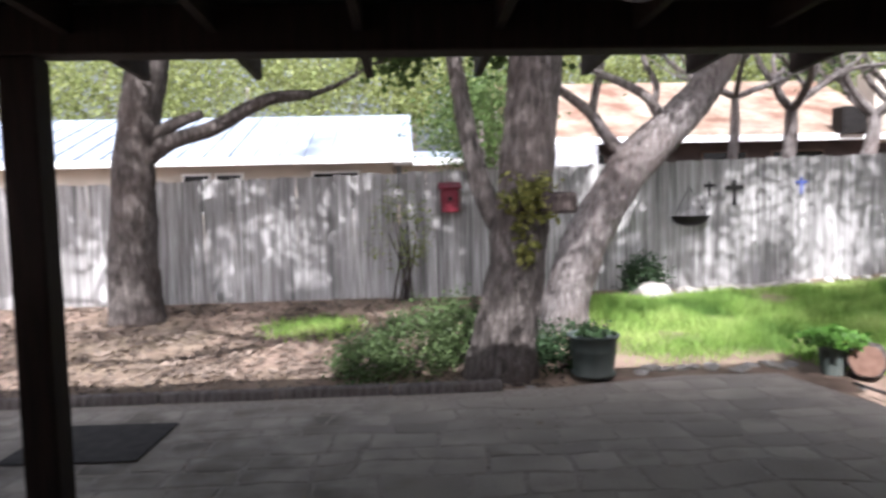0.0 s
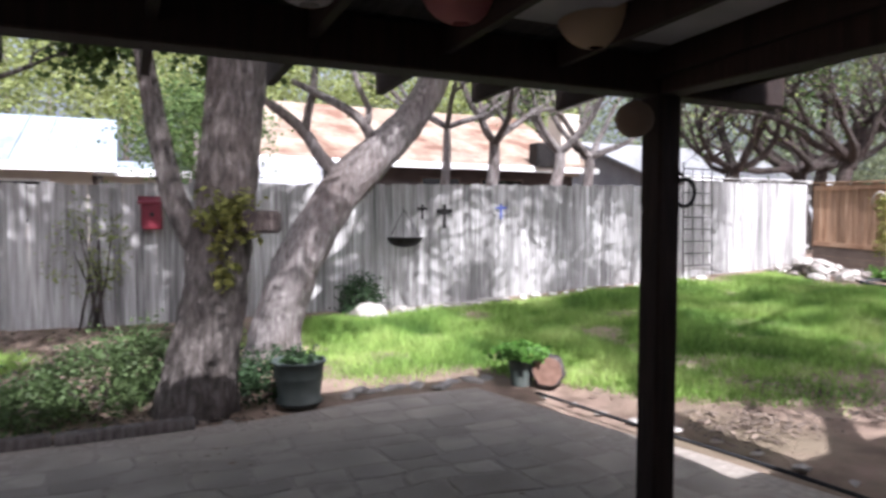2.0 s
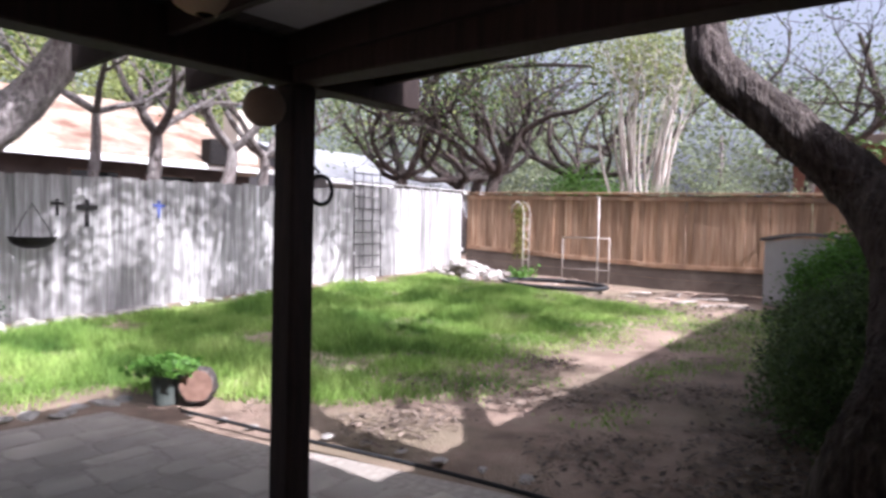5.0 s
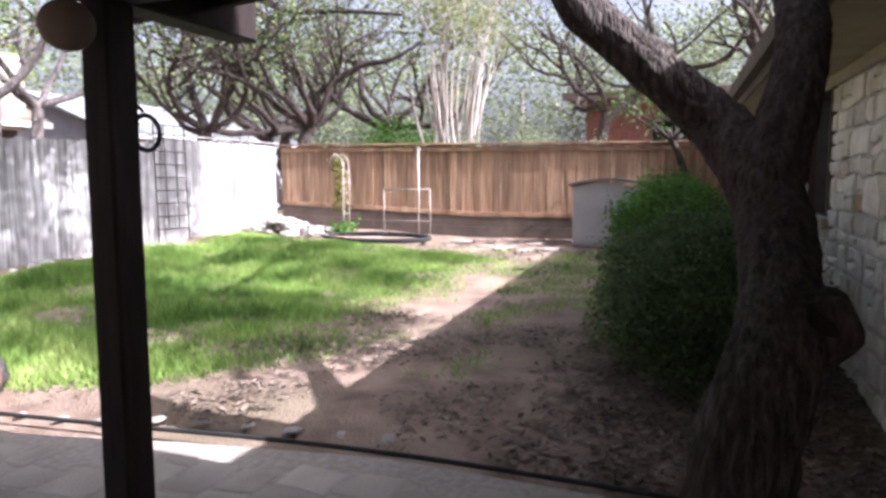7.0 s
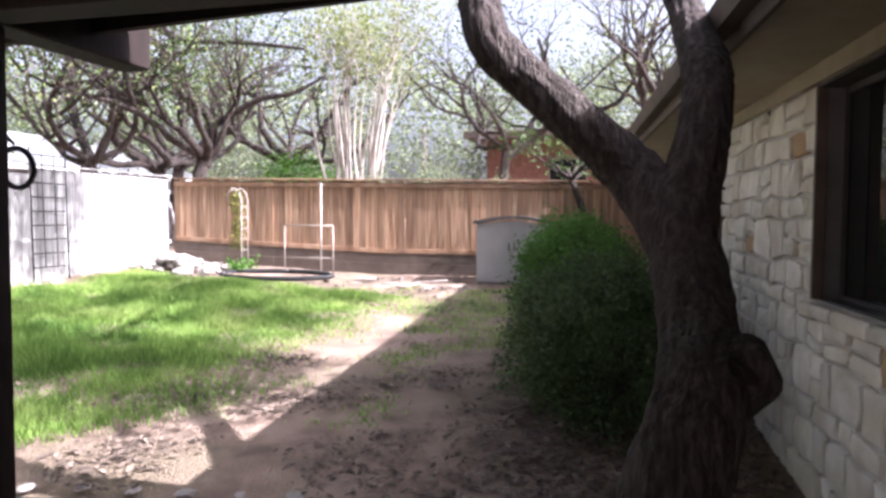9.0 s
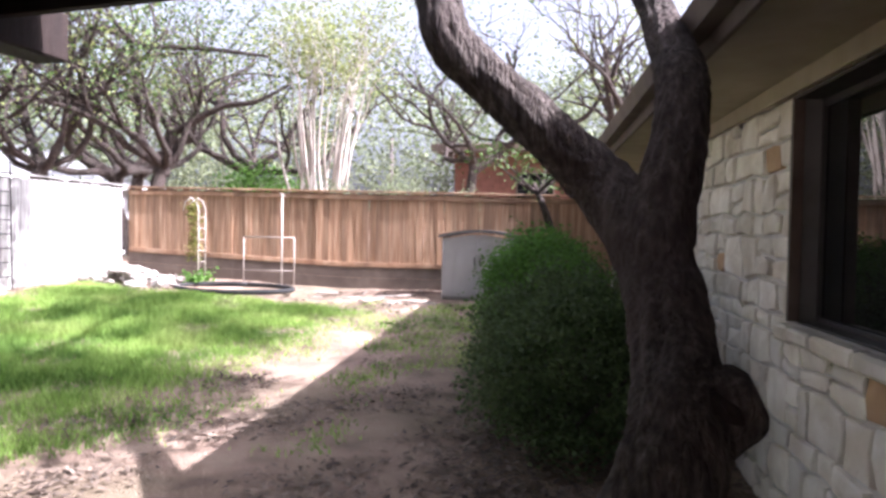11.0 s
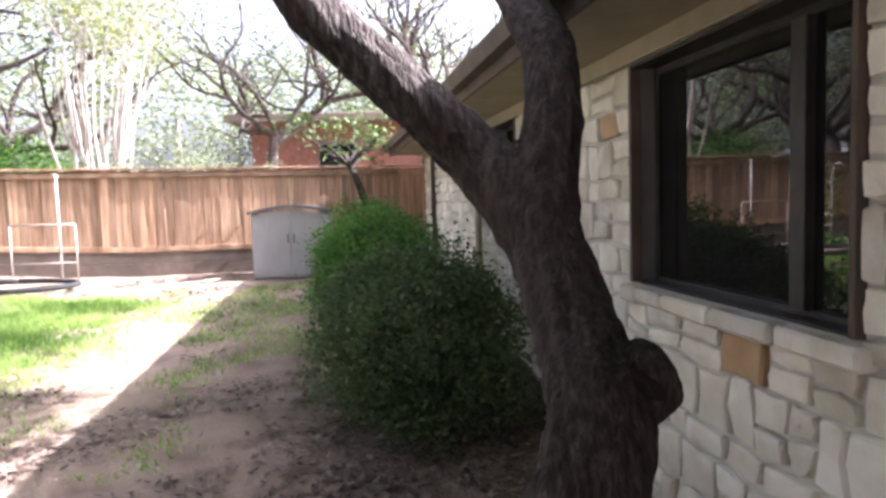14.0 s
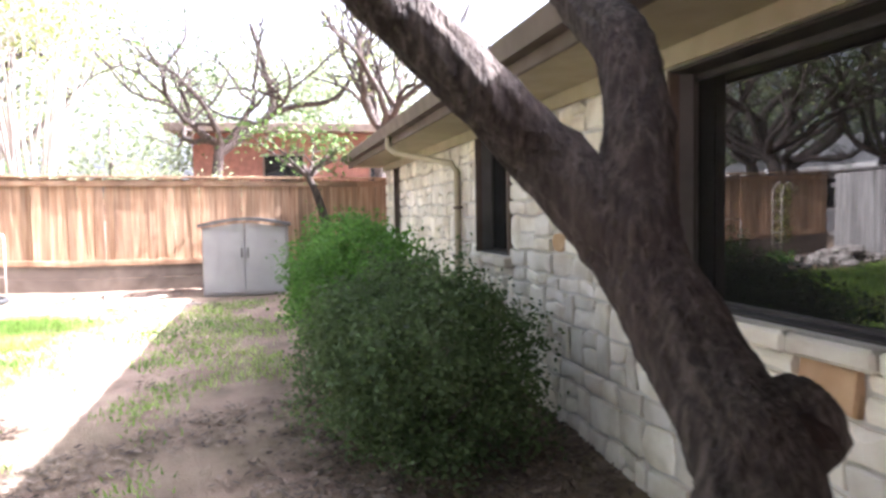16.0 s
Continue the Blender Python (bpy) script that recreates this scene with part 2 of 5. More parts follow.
def box(x0, x1, y0, y1, z0, z1, bevel=0.0, m=None, bm=None):
    """A bevelled box in a bmesh, turned by m."""
    own = bmesh.new()
    vs = [own.verts.new((x, y, z)) for z in (z0, z1) for y in (y0, y1) for x in (x0, x1)]
    for f in ((0, 2, 3, 1), (4, 5, 7, 6), (0, 1, 5, 4), (2, 6, 7, 3), (0, 4, 6, 2), (1, 3, 7, 5)):
        own.faces.new([vs[i] for i in f])
    if bevel:
        bmesh.ops.bevel(own, geom=own.edges[:], offset=bevel, segments=1, affect="EDGES")
    if m is not None:
        bmesh.ops.transform(own, matrix=m, verts=own.verts)
    if bm is None:
        return own
    tmp = bpy.data.meshes.new("tmp")
    own.to_mesh(tmp)
    own.free()
    bm.from_mesh(tmp)
    bpy.data.meshes.remove(tmp)
    return bm


def catmull(points, radii, step=0.15):
    """A smooth line through points, with radii."""
    P = [Vector(p) for p in points]
    P = [P[0] * 2 - P[1]] + P + [P[-1] * 2 - P[-2]]
    R = [radii[0]] + list(radii) + [radii[-1]]
    out, rad = [], []
    for i in range(1, len(P) - 2):
        n = max(2, int((P[i + 1] - P[i]).length / step))
        for k in range(n):
            t = k / n
            a, b, c, d = P[i - 1], P[i], P[i + 1], P[i + 2]
            out.append(0.5 * (2 * b + (c - a) * t + (2 * a - 5 * b + 4 * c - d) * t * t + (3 * b - a - 3 * c + d) * t ** 3))
            rad.append(R[i] + (R[i + 1] - R[i]) * t)
    out.append(P[-2])
    rad.append(R[-2])
    return out, rad


def tube(points, radii, sides=10, rough=0.0, verts=None, faces=None, cap=True, freq=3.0, furrow=0.0):
    """Rings swept along points, with uneven bark; appended to verts and faces."""
    verts = [] if verts is None else verts
    faces = [] if faces is None else faces
    base = len(verts)
    n = len(points)
    up = Vector((0.31, 0.95, 0.05))
    along = 0.0
    for i, p in enumerate(points):
        d = (points[min(i + 1, n - 1)] - points[max(i - 1, 0)])
        d = d.normalized() if d.length > 1e-6 else Vector((0, 0, 1))
        a = d.cross(up)
        a = a.normalized() if a.length > 1e-3 else d.cross(Vector((1, 0, 0))).normalized()
        b = d.cross(a)
        along += (p - points[max(i - 1, 0)]).length
        for k in range(sides):
            ang = 2 * math.pi * k / sides
            r = radii[i]
            if rough:
                q = Vector((math.cos(ang) * 2.2, math.sin(ang) * 2.2, 0)) + Vector((0, 0, 1)) * i * 0.12 + p * 0.3
                r *= 1 + rough * noise.noise(q * freq * 0.5) + rough * 0.5 * noise.noise(q * freq * 1.7)
            if furrow:
                run = Vector((math.cos(ang) * 3.2, math.sin(ang) * 3.2, along * 2.6))
                ridge = 1 - 2.2 * abs(noise.noise(run + Vector((noise.noise(run * 0.7) * 1.2, 0, 0)))) - 0.9 * abs(noise.noise(run * 2.3))
                r += furrow * ridge
            verts.append(p + (a * math.cos(ang) + b * math.sin(ang)) * r)
    for i in range(n - 1):
        for k in range(sides):
            k2 = (k + 1) % sides
            faces.append((base + i * sides + k, base + i * sides + k2, base + (i + 1) * sides + k2, base + (i + 1) * sides + k))
    if cap:
        faces.append(tuple(base + k for k in range(sides))[::-1])
        faces.append(tuple(base + (n - 1) * sides + k for k in range(sides)))
    return verts, faces


def rod(name, points, r, mat, parent=None, label="", sides=8):
    v, f = tube([Vector(p) for p in points], [r] * len(points), sides)
    return mesh_object(name, v, f, mat, parent, label, True)


def empty(name, x, y, z, label="", category="", group="", kind="", rz=0):
    ob = new(name)
    ob.empty_display_size = 0.1
    ob.matrix_world = pose(x, y, z, 0, 0, rz)
    return tagged(ob, label, category, group, kind)


def leaves(rng, centres, per, spread, size, verts, faces, flat=1.0):
    """Small folded leaves scattered round centres."""
    for c in centres:
        for _ in range(per):
            p = Vector(c) + Vector((rng.gauss(0, 1), rng.gauss(0, 1), rng.gauss(0, flat))) * spread
            d = Vector((rng.uniform(-1, 1), rng.uniform(-1, 1), rng.uniform(-0.7, 0.7)))
            d = d.normalized() if d.length > 0.05 else Vector((1, 0, 0))
            w = d.cross(Vector((rng.uniform(-1, 1), rng.uniform(-1, 1), rng.uniform(-1, 1))))
            if w.length < 0.05:
                continue
            s = size * rng.uniform(0.6, 1.4)
            w = w.normalized() * s * 0.32
            i = len(verts)
            verts.extend((p - d * s * 0.5, p + w, p + d * s * 0.5, p - w))
            faces.append((i, i + 1, i + 2, i + 3))


def grow(rng, start, way, length, r0, verts, faces, tips, levels=3, sides=7, wander=0.35, lift=0.1, kids=4, rough=0.12):
    """A crooked limb with side limbs; its twig ends go to tips."""
    pts, rad, d, p = [Vector(start)], [r0], Vector(way).normalized(), Vector(start)
    n = max(4, int(length / 0.35))
    for i in range(n):
        d = (d + Vector((rng.uniform(-1, 1), rng.uniform(-1, 1), rng.uniform(-0.8, 0.8))) * wander + Vector((0, 0, lift))).normalized()
        p = p + d * (length / n)
        pts.append(p.copy())
        rad.append(r0 * (1 - 0.72 * (i + 1) / n))
    tube(pts, rad, sides if levels > 1 else 5, rough if levels > 1 else 0, verts, faces, cap=False)
    if levels <= 1:
        tips.extend(pts[n // 2:])
        return
    for k in range(kids):
        i = rng.randint(max(1, n // 3), n)
        side = Vector((rng.uniform(-1, 1), rng.uniform(-1, 1), rng.uniform(-0.3, 0.8)))
        grow(rng, pts[i], (d + side * 1.3), length * rng.uniform(0.45, 0.7), max(rad[i] * 0.75, 0.012), verts, faces, tips, levels - 1, sides, wander, lift, kids, rough)
    tips.append(pts[-1])


def smoothstep(a, b, x):
    t = min(1, max(0, (x - a) / (b - a)))
    return t * t * (3 - 2 * t)


def level(x, y):
    """Height of the ground: flat by the patio, rising to the back of the garden."""
    return 0.045 * min(10.5, max(0, x - 4)) + 0.045 * min(5.2, max(0, y - 4.8)) - 0.02


# ---- ground ----
def build_ground():
    xs = [-400, -150, -60, -30, -18, -12] + [-9 + 0.2 * i for i in range(125)] + [17, 20, 25, 35, 60, 150, 400]
    ys = [-400, -150, -60, -30, -15, -8] + [-4 + 0.2 * i for i in range(75)] + [12, 15, 20, 30, 60, 150, 400]
    verts, faces = [], []
    for y in ys:
        for x in xs:
            rough = noise.noise(Vector((x * 0.9, y * 0.9, 0))) * 0.03 + noise.noise(Vector((x * 3, y * 3, 4))) * 0.012
            z = level(x, y) - 0.02 + rough
            if -6.4 < x < 4.3 and -4 < y < 5.0:
                z = -0.08
            verts.append((x, y, z))
    w = len(xs)
    for j in range(len(ys) - 1):
        for i in range(w - 1):
            faces.append((j * w + i, j * w + i + 1, (j + 1) * w + i + 1, (j + 1) * w + i))
    ob = mesh_object("ground", verts, faces, M["dirt"], smooth=True)
    tagged(ob, "bare brown garden soil with dry leaf litter", "ground", kind="structure")


build_ground()


def in_lawn(x, y):
    """How thick the grass stands at a place, 0 to 1."""
    edge = noise.noise(Vector((x * 0.6, y * 0.6, 3))) * 0.7
    a = smoothstep(2.6, 5.2, y + edge * 1.2 - max(0, x - 8) * 0.02)
    b = 1 - smoothstep(11.3, 12.6, x + edge)
    c = smoothstep(1.2, 2.8, x + edge)
    d = smoothstep(5.5, 6.2, y + max(0, x - 3.6) * 1.5 + edge * 0.5)
    e = 1 - smoothstep(8.7, 9.3, y)
    return a * b * c * d * e


def build_grass():
    rng = random.Random(5)
    verts, faces = [], []
    for _ in range(260000):
        x, y = rng.uniform(1.4, 12.8), rng.uniform(2.2, 9.35)
        patch = 0.5 + 0.8 * noise.noise(Vector((x * 1.3, y * 1.3, 7)))
        thick = in_lawn(x, y)
        if rng.random() > thick * (0.35 + 0.65 * smoothstep(0.1, 0.6, patch)):
            continue
        z = level(x, y) - 0.02
        hgt = (0.04 + 0.17 * thick * max(0.05, patch) ** 1.5) * rng.uniform(0.5, 1.5)
        a = rng.uniform(0, math.pi)
        w = 0.007
        lean = Vector((rng.gauss(0, 0.4), rng.gauss(0, 0.4), 0)) * hgt
        dx, dy = math.cos(a) * w, math.sin(a) * w
        i = len(verts)
        verts.extend(((x - dx, y - dy, z), (x + dx, y + dy, z), (x + lean.x, y + lean.y, z + hgt)))
        faces.append((i, i + 1, i + 2))
    tagged(mesh_object("grass", verts, faces, M["grass"]), "uneven bright green spring lawn grass", "grass", kind="stuff")


build_grass()


def inside(x, y, poly):
    hit = False
    for (x0, y0), (x1, y1) in zip(poly, poly[1:] + poly[:1]):
        if (y0 > y) != (y1 > y) and x < x0 + (x1 - x0) * (y - y0) / (y1 - y0):
            hit = not hit
    return hit


def slab_shape(pts, z0, z1, name, mat, label, category, kind="structure"):
    n = len(pts)
    verts = [(x, y, z0) for x, y in pts] + [(x, y, z1) for x, y in pts]
    faces = [tuple(range(n, 2 * n)), tuple(range(n))[::-1]] + [(i, (i + 1) % n, n + (i + 1) % n, n + i) for i in range(n)]
    return tagged(mesh_object(name, verts, faces, mat), label, category, kind=kind)


PATIO = [(-6.5, -2.6), (4.1, -1.25), (4.12, 1.6), (3.85, 2.9), (3.7, 3.4), (3.3, 5.15), (2.4, 5.2), (1.2, 4.95), (-6.5, 4.85)]
patio = slab_shape(PATIO, -0.16, -0.0055, "patio", M["joint_soil"],
           "patio of worn grey flat stones with soil in the joints", "patio")

# ---- house ----
HOUSE = pose(5.22, -1.17, 0, 0, 0, 4.0)       # along the garden wall; +x along it, +y out of it
U0, U1, TOP = -11.5, 8.7, 2.5                # wall from, to, its height
WIN = [(-1.72, 0.0, 1.15, 2.39), (2.45, 3.4, 1.26, 2.42), (7.4, 7.85, 0.4, 2.42)]


def build_house():
    wall = empty("wall_house", 0, 0, 0, "pale limestone rubble house wall with grey mortar joints", "wall", kind="structure")
    # backing with openings cut through, in pieces between the windows
    u = U0
    pieces = []
    for a, b, z0, z1 in WIN:
        pieces += [(u, a, -0.3, TOP), (a, b, -0.3, z0), (a, b, z1, TOP)]
        u = b
    pieces.append((u, U1, -0.3, TOP))
    for a, b, z0, z1 in pieces:
        part("mortar_bed", box(a, b, -0.46, -0.035, z0, z1, 0, HOUSE), M["mortar"], wall)
    for a, b in ((U1 - 0.3, U1), (U0, U0 + 0.3)):
        part("end_wall", box(a, b, -6.0, -0.462, -0.3, TOP, 0, HOUSE), M["mortar"], wall)
    return wall


wall_house = build_house()

# windows
def build_window(name, a, b, z0, z1, mulls, label, deep):
    """A window set deep in the wall: outer casing, reveal lining, frame, mullions and panes."""
    win = empty(name, 0, 0, 0, label, "window", kind="structure")
    d0, d1, fw = -deep - 0.05, -deep, 0.035
    bm = bmesh.new()
    for x0, x1, y0, y1 in ((a, a + fw, z0, z1), (b - fw, b, z0, z1), (a + fw, b - fw, z0, z0 + fw), (a + fw, b - fw, z1 - fw * 1.6, z1)):
        box(x0, x1, d0, d1, y0, y1, 0.004, HOUSE, bm)
    part("window_frame", bm, M["frame_dark"], win)
    for x in mulls:
        part("mullion", box(x - 0.045, x + 0.045, d0 + 0.02, d1 + 0.03, z0 + fw, z1 - fw * 1.6, 0.004, HOUSE), M["frame_dark"], win)
    # casing near the wall's face, then the lining of the reveal behind it
    for lo, hi, lo2, hi2 in ((b - 0.03, b - 0.002, b - 0.016, b - 0.002), (a + 0.002, a + 0.03, a + 0.002, a + 0.016)):
        part("casing", box(lo, hi, -0.05, 0.012, z0 + 0.012, z1 - 0.002, 0.003, HOUSE), M["trim_brown"], win, "brown timber casing")
        part("jamb", box(lo2, hi2, d1 + 0.002, -0.052, z0 + 0.012, z1 - 0.002, 0.002, HOUSE), M["jamb_grey"], win, "dark grey jamb lining")
    part("sill_board", box(a + 0.032, b - 0.032, d1 + 0.002, -0.04, z0 + 0.002, z0 + 0.014, 0.003, HOUSE), M["frame_dark"], win, "dark sill board")
    part("head_lining", box(a + 0.032, b - 0.032, d1 + 0.002, 0.008, z1 - 0.02, z1 - 0.002, 0.003, HOUSE), M["frame_dark"], win, "dark head lining")
    edges = [a + fw] + [x for m in mulls for x in (m - 0.045, m + 0.045)] + [b - fw]
    for i in range(0, len(edges), 2):
        part("pane", box(edges[i], edges[i + 1], d0 + 0.028, d0 + 0.034, z0 + fw, z1 - fw * 1.6, 0, HOUSE), M["window_glass"], win, "dark reflecting window glass")
    return win


build_window("window_1", *WIN[0], [-1.262], "large dark-framed picture window with reflecting glass", 0.145)
build_window("window_2", *WIN[1], [], "dark narrow window in the stone wall", 0.16)
build_window("window_3", *WIN[2], [], "tall dark narrow window in the stone wall", 0.16)


def build_roof():
    roof = empty("roof", 0, 0, 0, "low shingled house roof with brown fascia and gutter", "roof", kind="structure")
    out, e = 0.57, 2.72
    part("soffit", box(-2.3, U1 + 0.4, -0.3, out, TOP, TOP + 0.02, 0, HOUSE), M["trim_tan"], roof, "tan painted soffit boards")
    part("fascia", box(-2.3, U1 + 0.4, out, out + 0.03, TOP - 0.02, e - 0.03, 0.004, HOUSE), M["trim_brown"], roof, "brown fascia board")
    slope = 0.32
    verts = [HOUSE @ Vector(p) for p in ((U0, out + 0.1, e), (U1 + 0.45, out + 0.1, e), (U1 + 0.45, -5.5, e + slope * 5.6), (U0, -5.5, e + slope * 5.6),
                                         (U0, out + 0.1, e - 0.05), (U1 + 0.45, out + 0.1, e - 0.05), (U1 + 0.45, -5.5, e + slope * 5.6 - 0.1), (U0, -5.5, e + slope * 5.6 - 0.1))]
    mesh_object("shingles", verts, [(0, 1, 2, 3), (7, 6, 5, 4), (0, 4, 5, 1), (1, 5, 6, 2), (2, 6, 7, 3), (3, 7, 4, 0)], M["shingle"], roof)
    # gutter: an open trough
    prof = [(out + 0.035, e - 0.05), (out + 0.035, e - 0.16), (out + 0.12, e - 0.16), (out + 0.15, e - 0.05), (out + 0.14, e - 0.05), (out + 0.115, e - 0.15), (out + 0.045, e - 0.15), (out + 0.045, e - 0.05)]
    verts = [HOUSE @ Vector((u, v, z)) for u in (-2.3, U1 + 0.4) for v, z in prof]
    n = len(prof)
    mesh_object("gutter", verts, [(i, (i + 1) % n, n + (i + 1) % n, n + i) for i in range(n)] + [tuple(range(n))[::-1], tuple(range(n, 2 * n))], M["trim_brown"], roof, "brown metal gutter")


build_roof()


# ---- patio roof ----
def build_patio_roof():
    pr = empty("patio_roof", 0, 0, 0, "dark-stained timber patio roof on square posts", "patio roof", kind="structure")
    part("beam", box(-6.4, 3.66, 2.07, 2.23, 2.30, 2.50, 0.008), M["dark_wood"], pr, "dark timber front beam")
    part("beam", box(2.72, 2.88, -0.9, 2.068, 2.302, 2.50, 0.008), M["dark_wood"], pr, "dark timber side beam")
    x = -6.3
    while x < 3.5:
        y0, y1, s = -1.0, 2.95, -0.05
        zb = 2.36 + 2.15 * 0.05
        v = []
        for dx in (-0.02, 0.02):
            v += [(x + dx, y0, zb + s * y0), (x + dx, y1, zb + s * y1 + 0.02), (x + dx, y1, zb + s * y1 + 0.15), (x + dx, y0, zb + s * y0 + 0.15)]
        mesh_object("rafter", v, [(3, 2, 1, 0), (4, 5, 6, 7), (0, 1, 5, 4), (1, 2, 6, 5), (2, 3, 7, 6), (3, 0, 4, 7)], M["dark_wood"], pr)
        x += 0.6
    zb = 2.36 + 2.15 * 0.05 + 0.15
    for k in range(30):
        y0 = -1.42 + k * 0.14
        z0 = zb - 0.05 * y0
        part("deck_board", box(-6.4, 3.5, 0, 0.137, 0, 0.025, 0.003, pose(0, y0, z0 + 0.002, -2.86, 0, 0)), M["roof_under"], pr)
    # pale ceiling panels laid between some of the rafters
    for x0, spans in ((1.52, ((0.9, 1.85),)), (2.12, ((-0.7, 0.1), (0.3, 0.95), (1.15, 1.9))), (2.92, ((-0.6, 0.4), (0.6, 1.8)))):
        for ya, yb in spans:
            part("ceiling_panel", box(x0, x0 + 0.5, ya, yb, -0.012, 0, 0.002, pose(0, 0, zb - 0.01, -2.86, 0, 0)), M["panel_pale"], pr, "pale grey ceiling panel")


build_patio_roof()


def build_post(x, y, name="patio_post"):
    p = empty(name, x, y, 0.0, "square dark-stained timber patio post", "post", "patio posts")
    part("shaft", box(-0.075, 0.075, -0.075, 0.075, 0.0, 2.30, 0.012), M["dark_wood"], p)
    return p


build_post(2.81, 2.15)
build_post(-1.72, 2.15)


# ---- fences ----
def build_fence(name, a, b, mat, heights, label, width=0.14, seed=1, pale=None):
    """Upright pickets along a line, on rails and posts."""
    rng = random.Random(seed)
    a, b = Vector(a), Vector(b)
    way = (b - a).normalized()
    ang = math.degrees(math.atan2(way.y, way.x))
    length = (b - a).length
    fence = empty(name, a.x, a.y, 0, label, "fence", kind="structure", rz=ang)
    picket_mesh = None
    n = int(length / width)
    for i in range(n):
        u = (i + 0.5) * width
        p = a + way * u
        base = level(p.x, p.y) - 0.04
        top = heights(u / length) + rng.uniform(-0.02, 0.02)
        if picket_mesh is None:
            bm = box(-0.5, 0.5, -0.009, 0.009, 0, 1, 0)
            picket_mesh = bpy.data.meshes.new("picket")
            bm.to_mesh(picket_mesh)
            bm.free()
            picket_mesh.materials.append(mat)
        ob = new("picket", picket_mesh)
        ob.parent = fence
        ob.matrix_local = pose(u, rng.uniform(-0.006, 0.006), base, rng.uniform(-0.4, 0.4), rng.uniform(-0.35, 0.35), rng.uniform(-1.2, 1.2)) @ Matrix.Diagonal((width + rng.uniform(0.0, 0.004), 1, top - base, 1))
    return fence, length, ang


grey_fence, GL, _ = build_fence("fence_back", (-7.5, 9.55), (14.05, 9.55), M["fence_grey"], lambda k: 1.95 + 0.42 * k + (0.1 if k > 0.825 else 0), "weathered grey wooden picket fence in dappled sun", seed=3)
brown_fence, BL, _ = build_fence("fence_side", (14.1, 9.5), (14.5, -2.2), M["fence_brown"], lambda k: 2.4 - 0.14 * k, "reddish-brown cedar board fence", seed=4)


# ---- stones of the house wall ----
def warp(u, z):
    """Bends the courses of the rubble wall, but leaves the edges of openings straight."""
    k = 1.0
    for a, b, z0, z1 in WIN:
        du, dz = max(a - u, u - b, 0), max(z0 - 0.08 - z, z - z1, 0)
        k = min(k, math.hypot(du, dz) / 0.12)
    k = min(k, max(0, TOP - z) / 0.1)
    q = Vector((u * 3.1, z * 3.4, 0))
    return u + 0.04 * k * noise.noise(q) + 0.024 * k * noise.noise(q * 2.3), z + 0.036 * k * noise.noise(q + Vector((0, 0, 9))) + 0.02 * k * noise.noise(q * 2.6 + Vector((0, 0, 5)))


def rubble_stone(rng, u, z, w, h, gap, deep):
    """One rough stone of the wall: an uneven outline, a worn rim and a hewn face."""
    spots = ((0, 0), (0.5, 0), (1, 0), (1, 0.5), (1, 1), (0.5, 1), (0, 1), (0, 0.5))
    cu, cz = warp(u + w / 2, z + h / 2)
    rim = []
    for i, (a, b) in enumerate(spots):
        cut = rng.uniform(0.0, 0.02) if i % 2 == 0 else rng.uniform(-0.004, 0.006)
        x, y = warp(u + a * w, z + b * h)
        dx, dy = cu - x, cz - y
        L = math.hypot(dx, dy)
        x += (dx / L) * cut + (gap / 2) * (1 if a < 0.5 else -1 if a > 0.5 else 0)
        y += (dy / L) * cut + (gap / 2) * (1 if b < 0.5 else -1 if b > 0.5 else 0)
        rim.append((x, y))
    verts = []
    for inset, out in ((0, -0.045), (0.002, -0.045 + deep * 0.75), (0.011, -0.045 + deep)):
        for x, y in rim:
            L = math.hypot(cu - x, cz - y)
            k = min(0.5, inset / L * rng.uniform(0.7, 1.5))
            verts.append((x + (cu - x) * k, out + (rng.uniform(-0.006, 0.006) if inset else 0), y + (cz - y) * k))
    verts.append((cu + rng.uniform(-0.1, 0.1) * w, -0.045 + deep + rng.uniform(0, 0.014), cz + rng.uniform(-0.1, 0.1) * h))
    faces = [(r * 8 + i, (r + 1) * 8 + i, (r + 1) * 8 + (i + 1) % 8, r * 8 + (i + 1) % 8) for r in (0, 1) for i in range(8)]
    faces += [(16 + i, 24, 16 + (i + 1) % 8) for i in range(8)]
    return [HOUSE @ Vector(v) for v in verts], faces


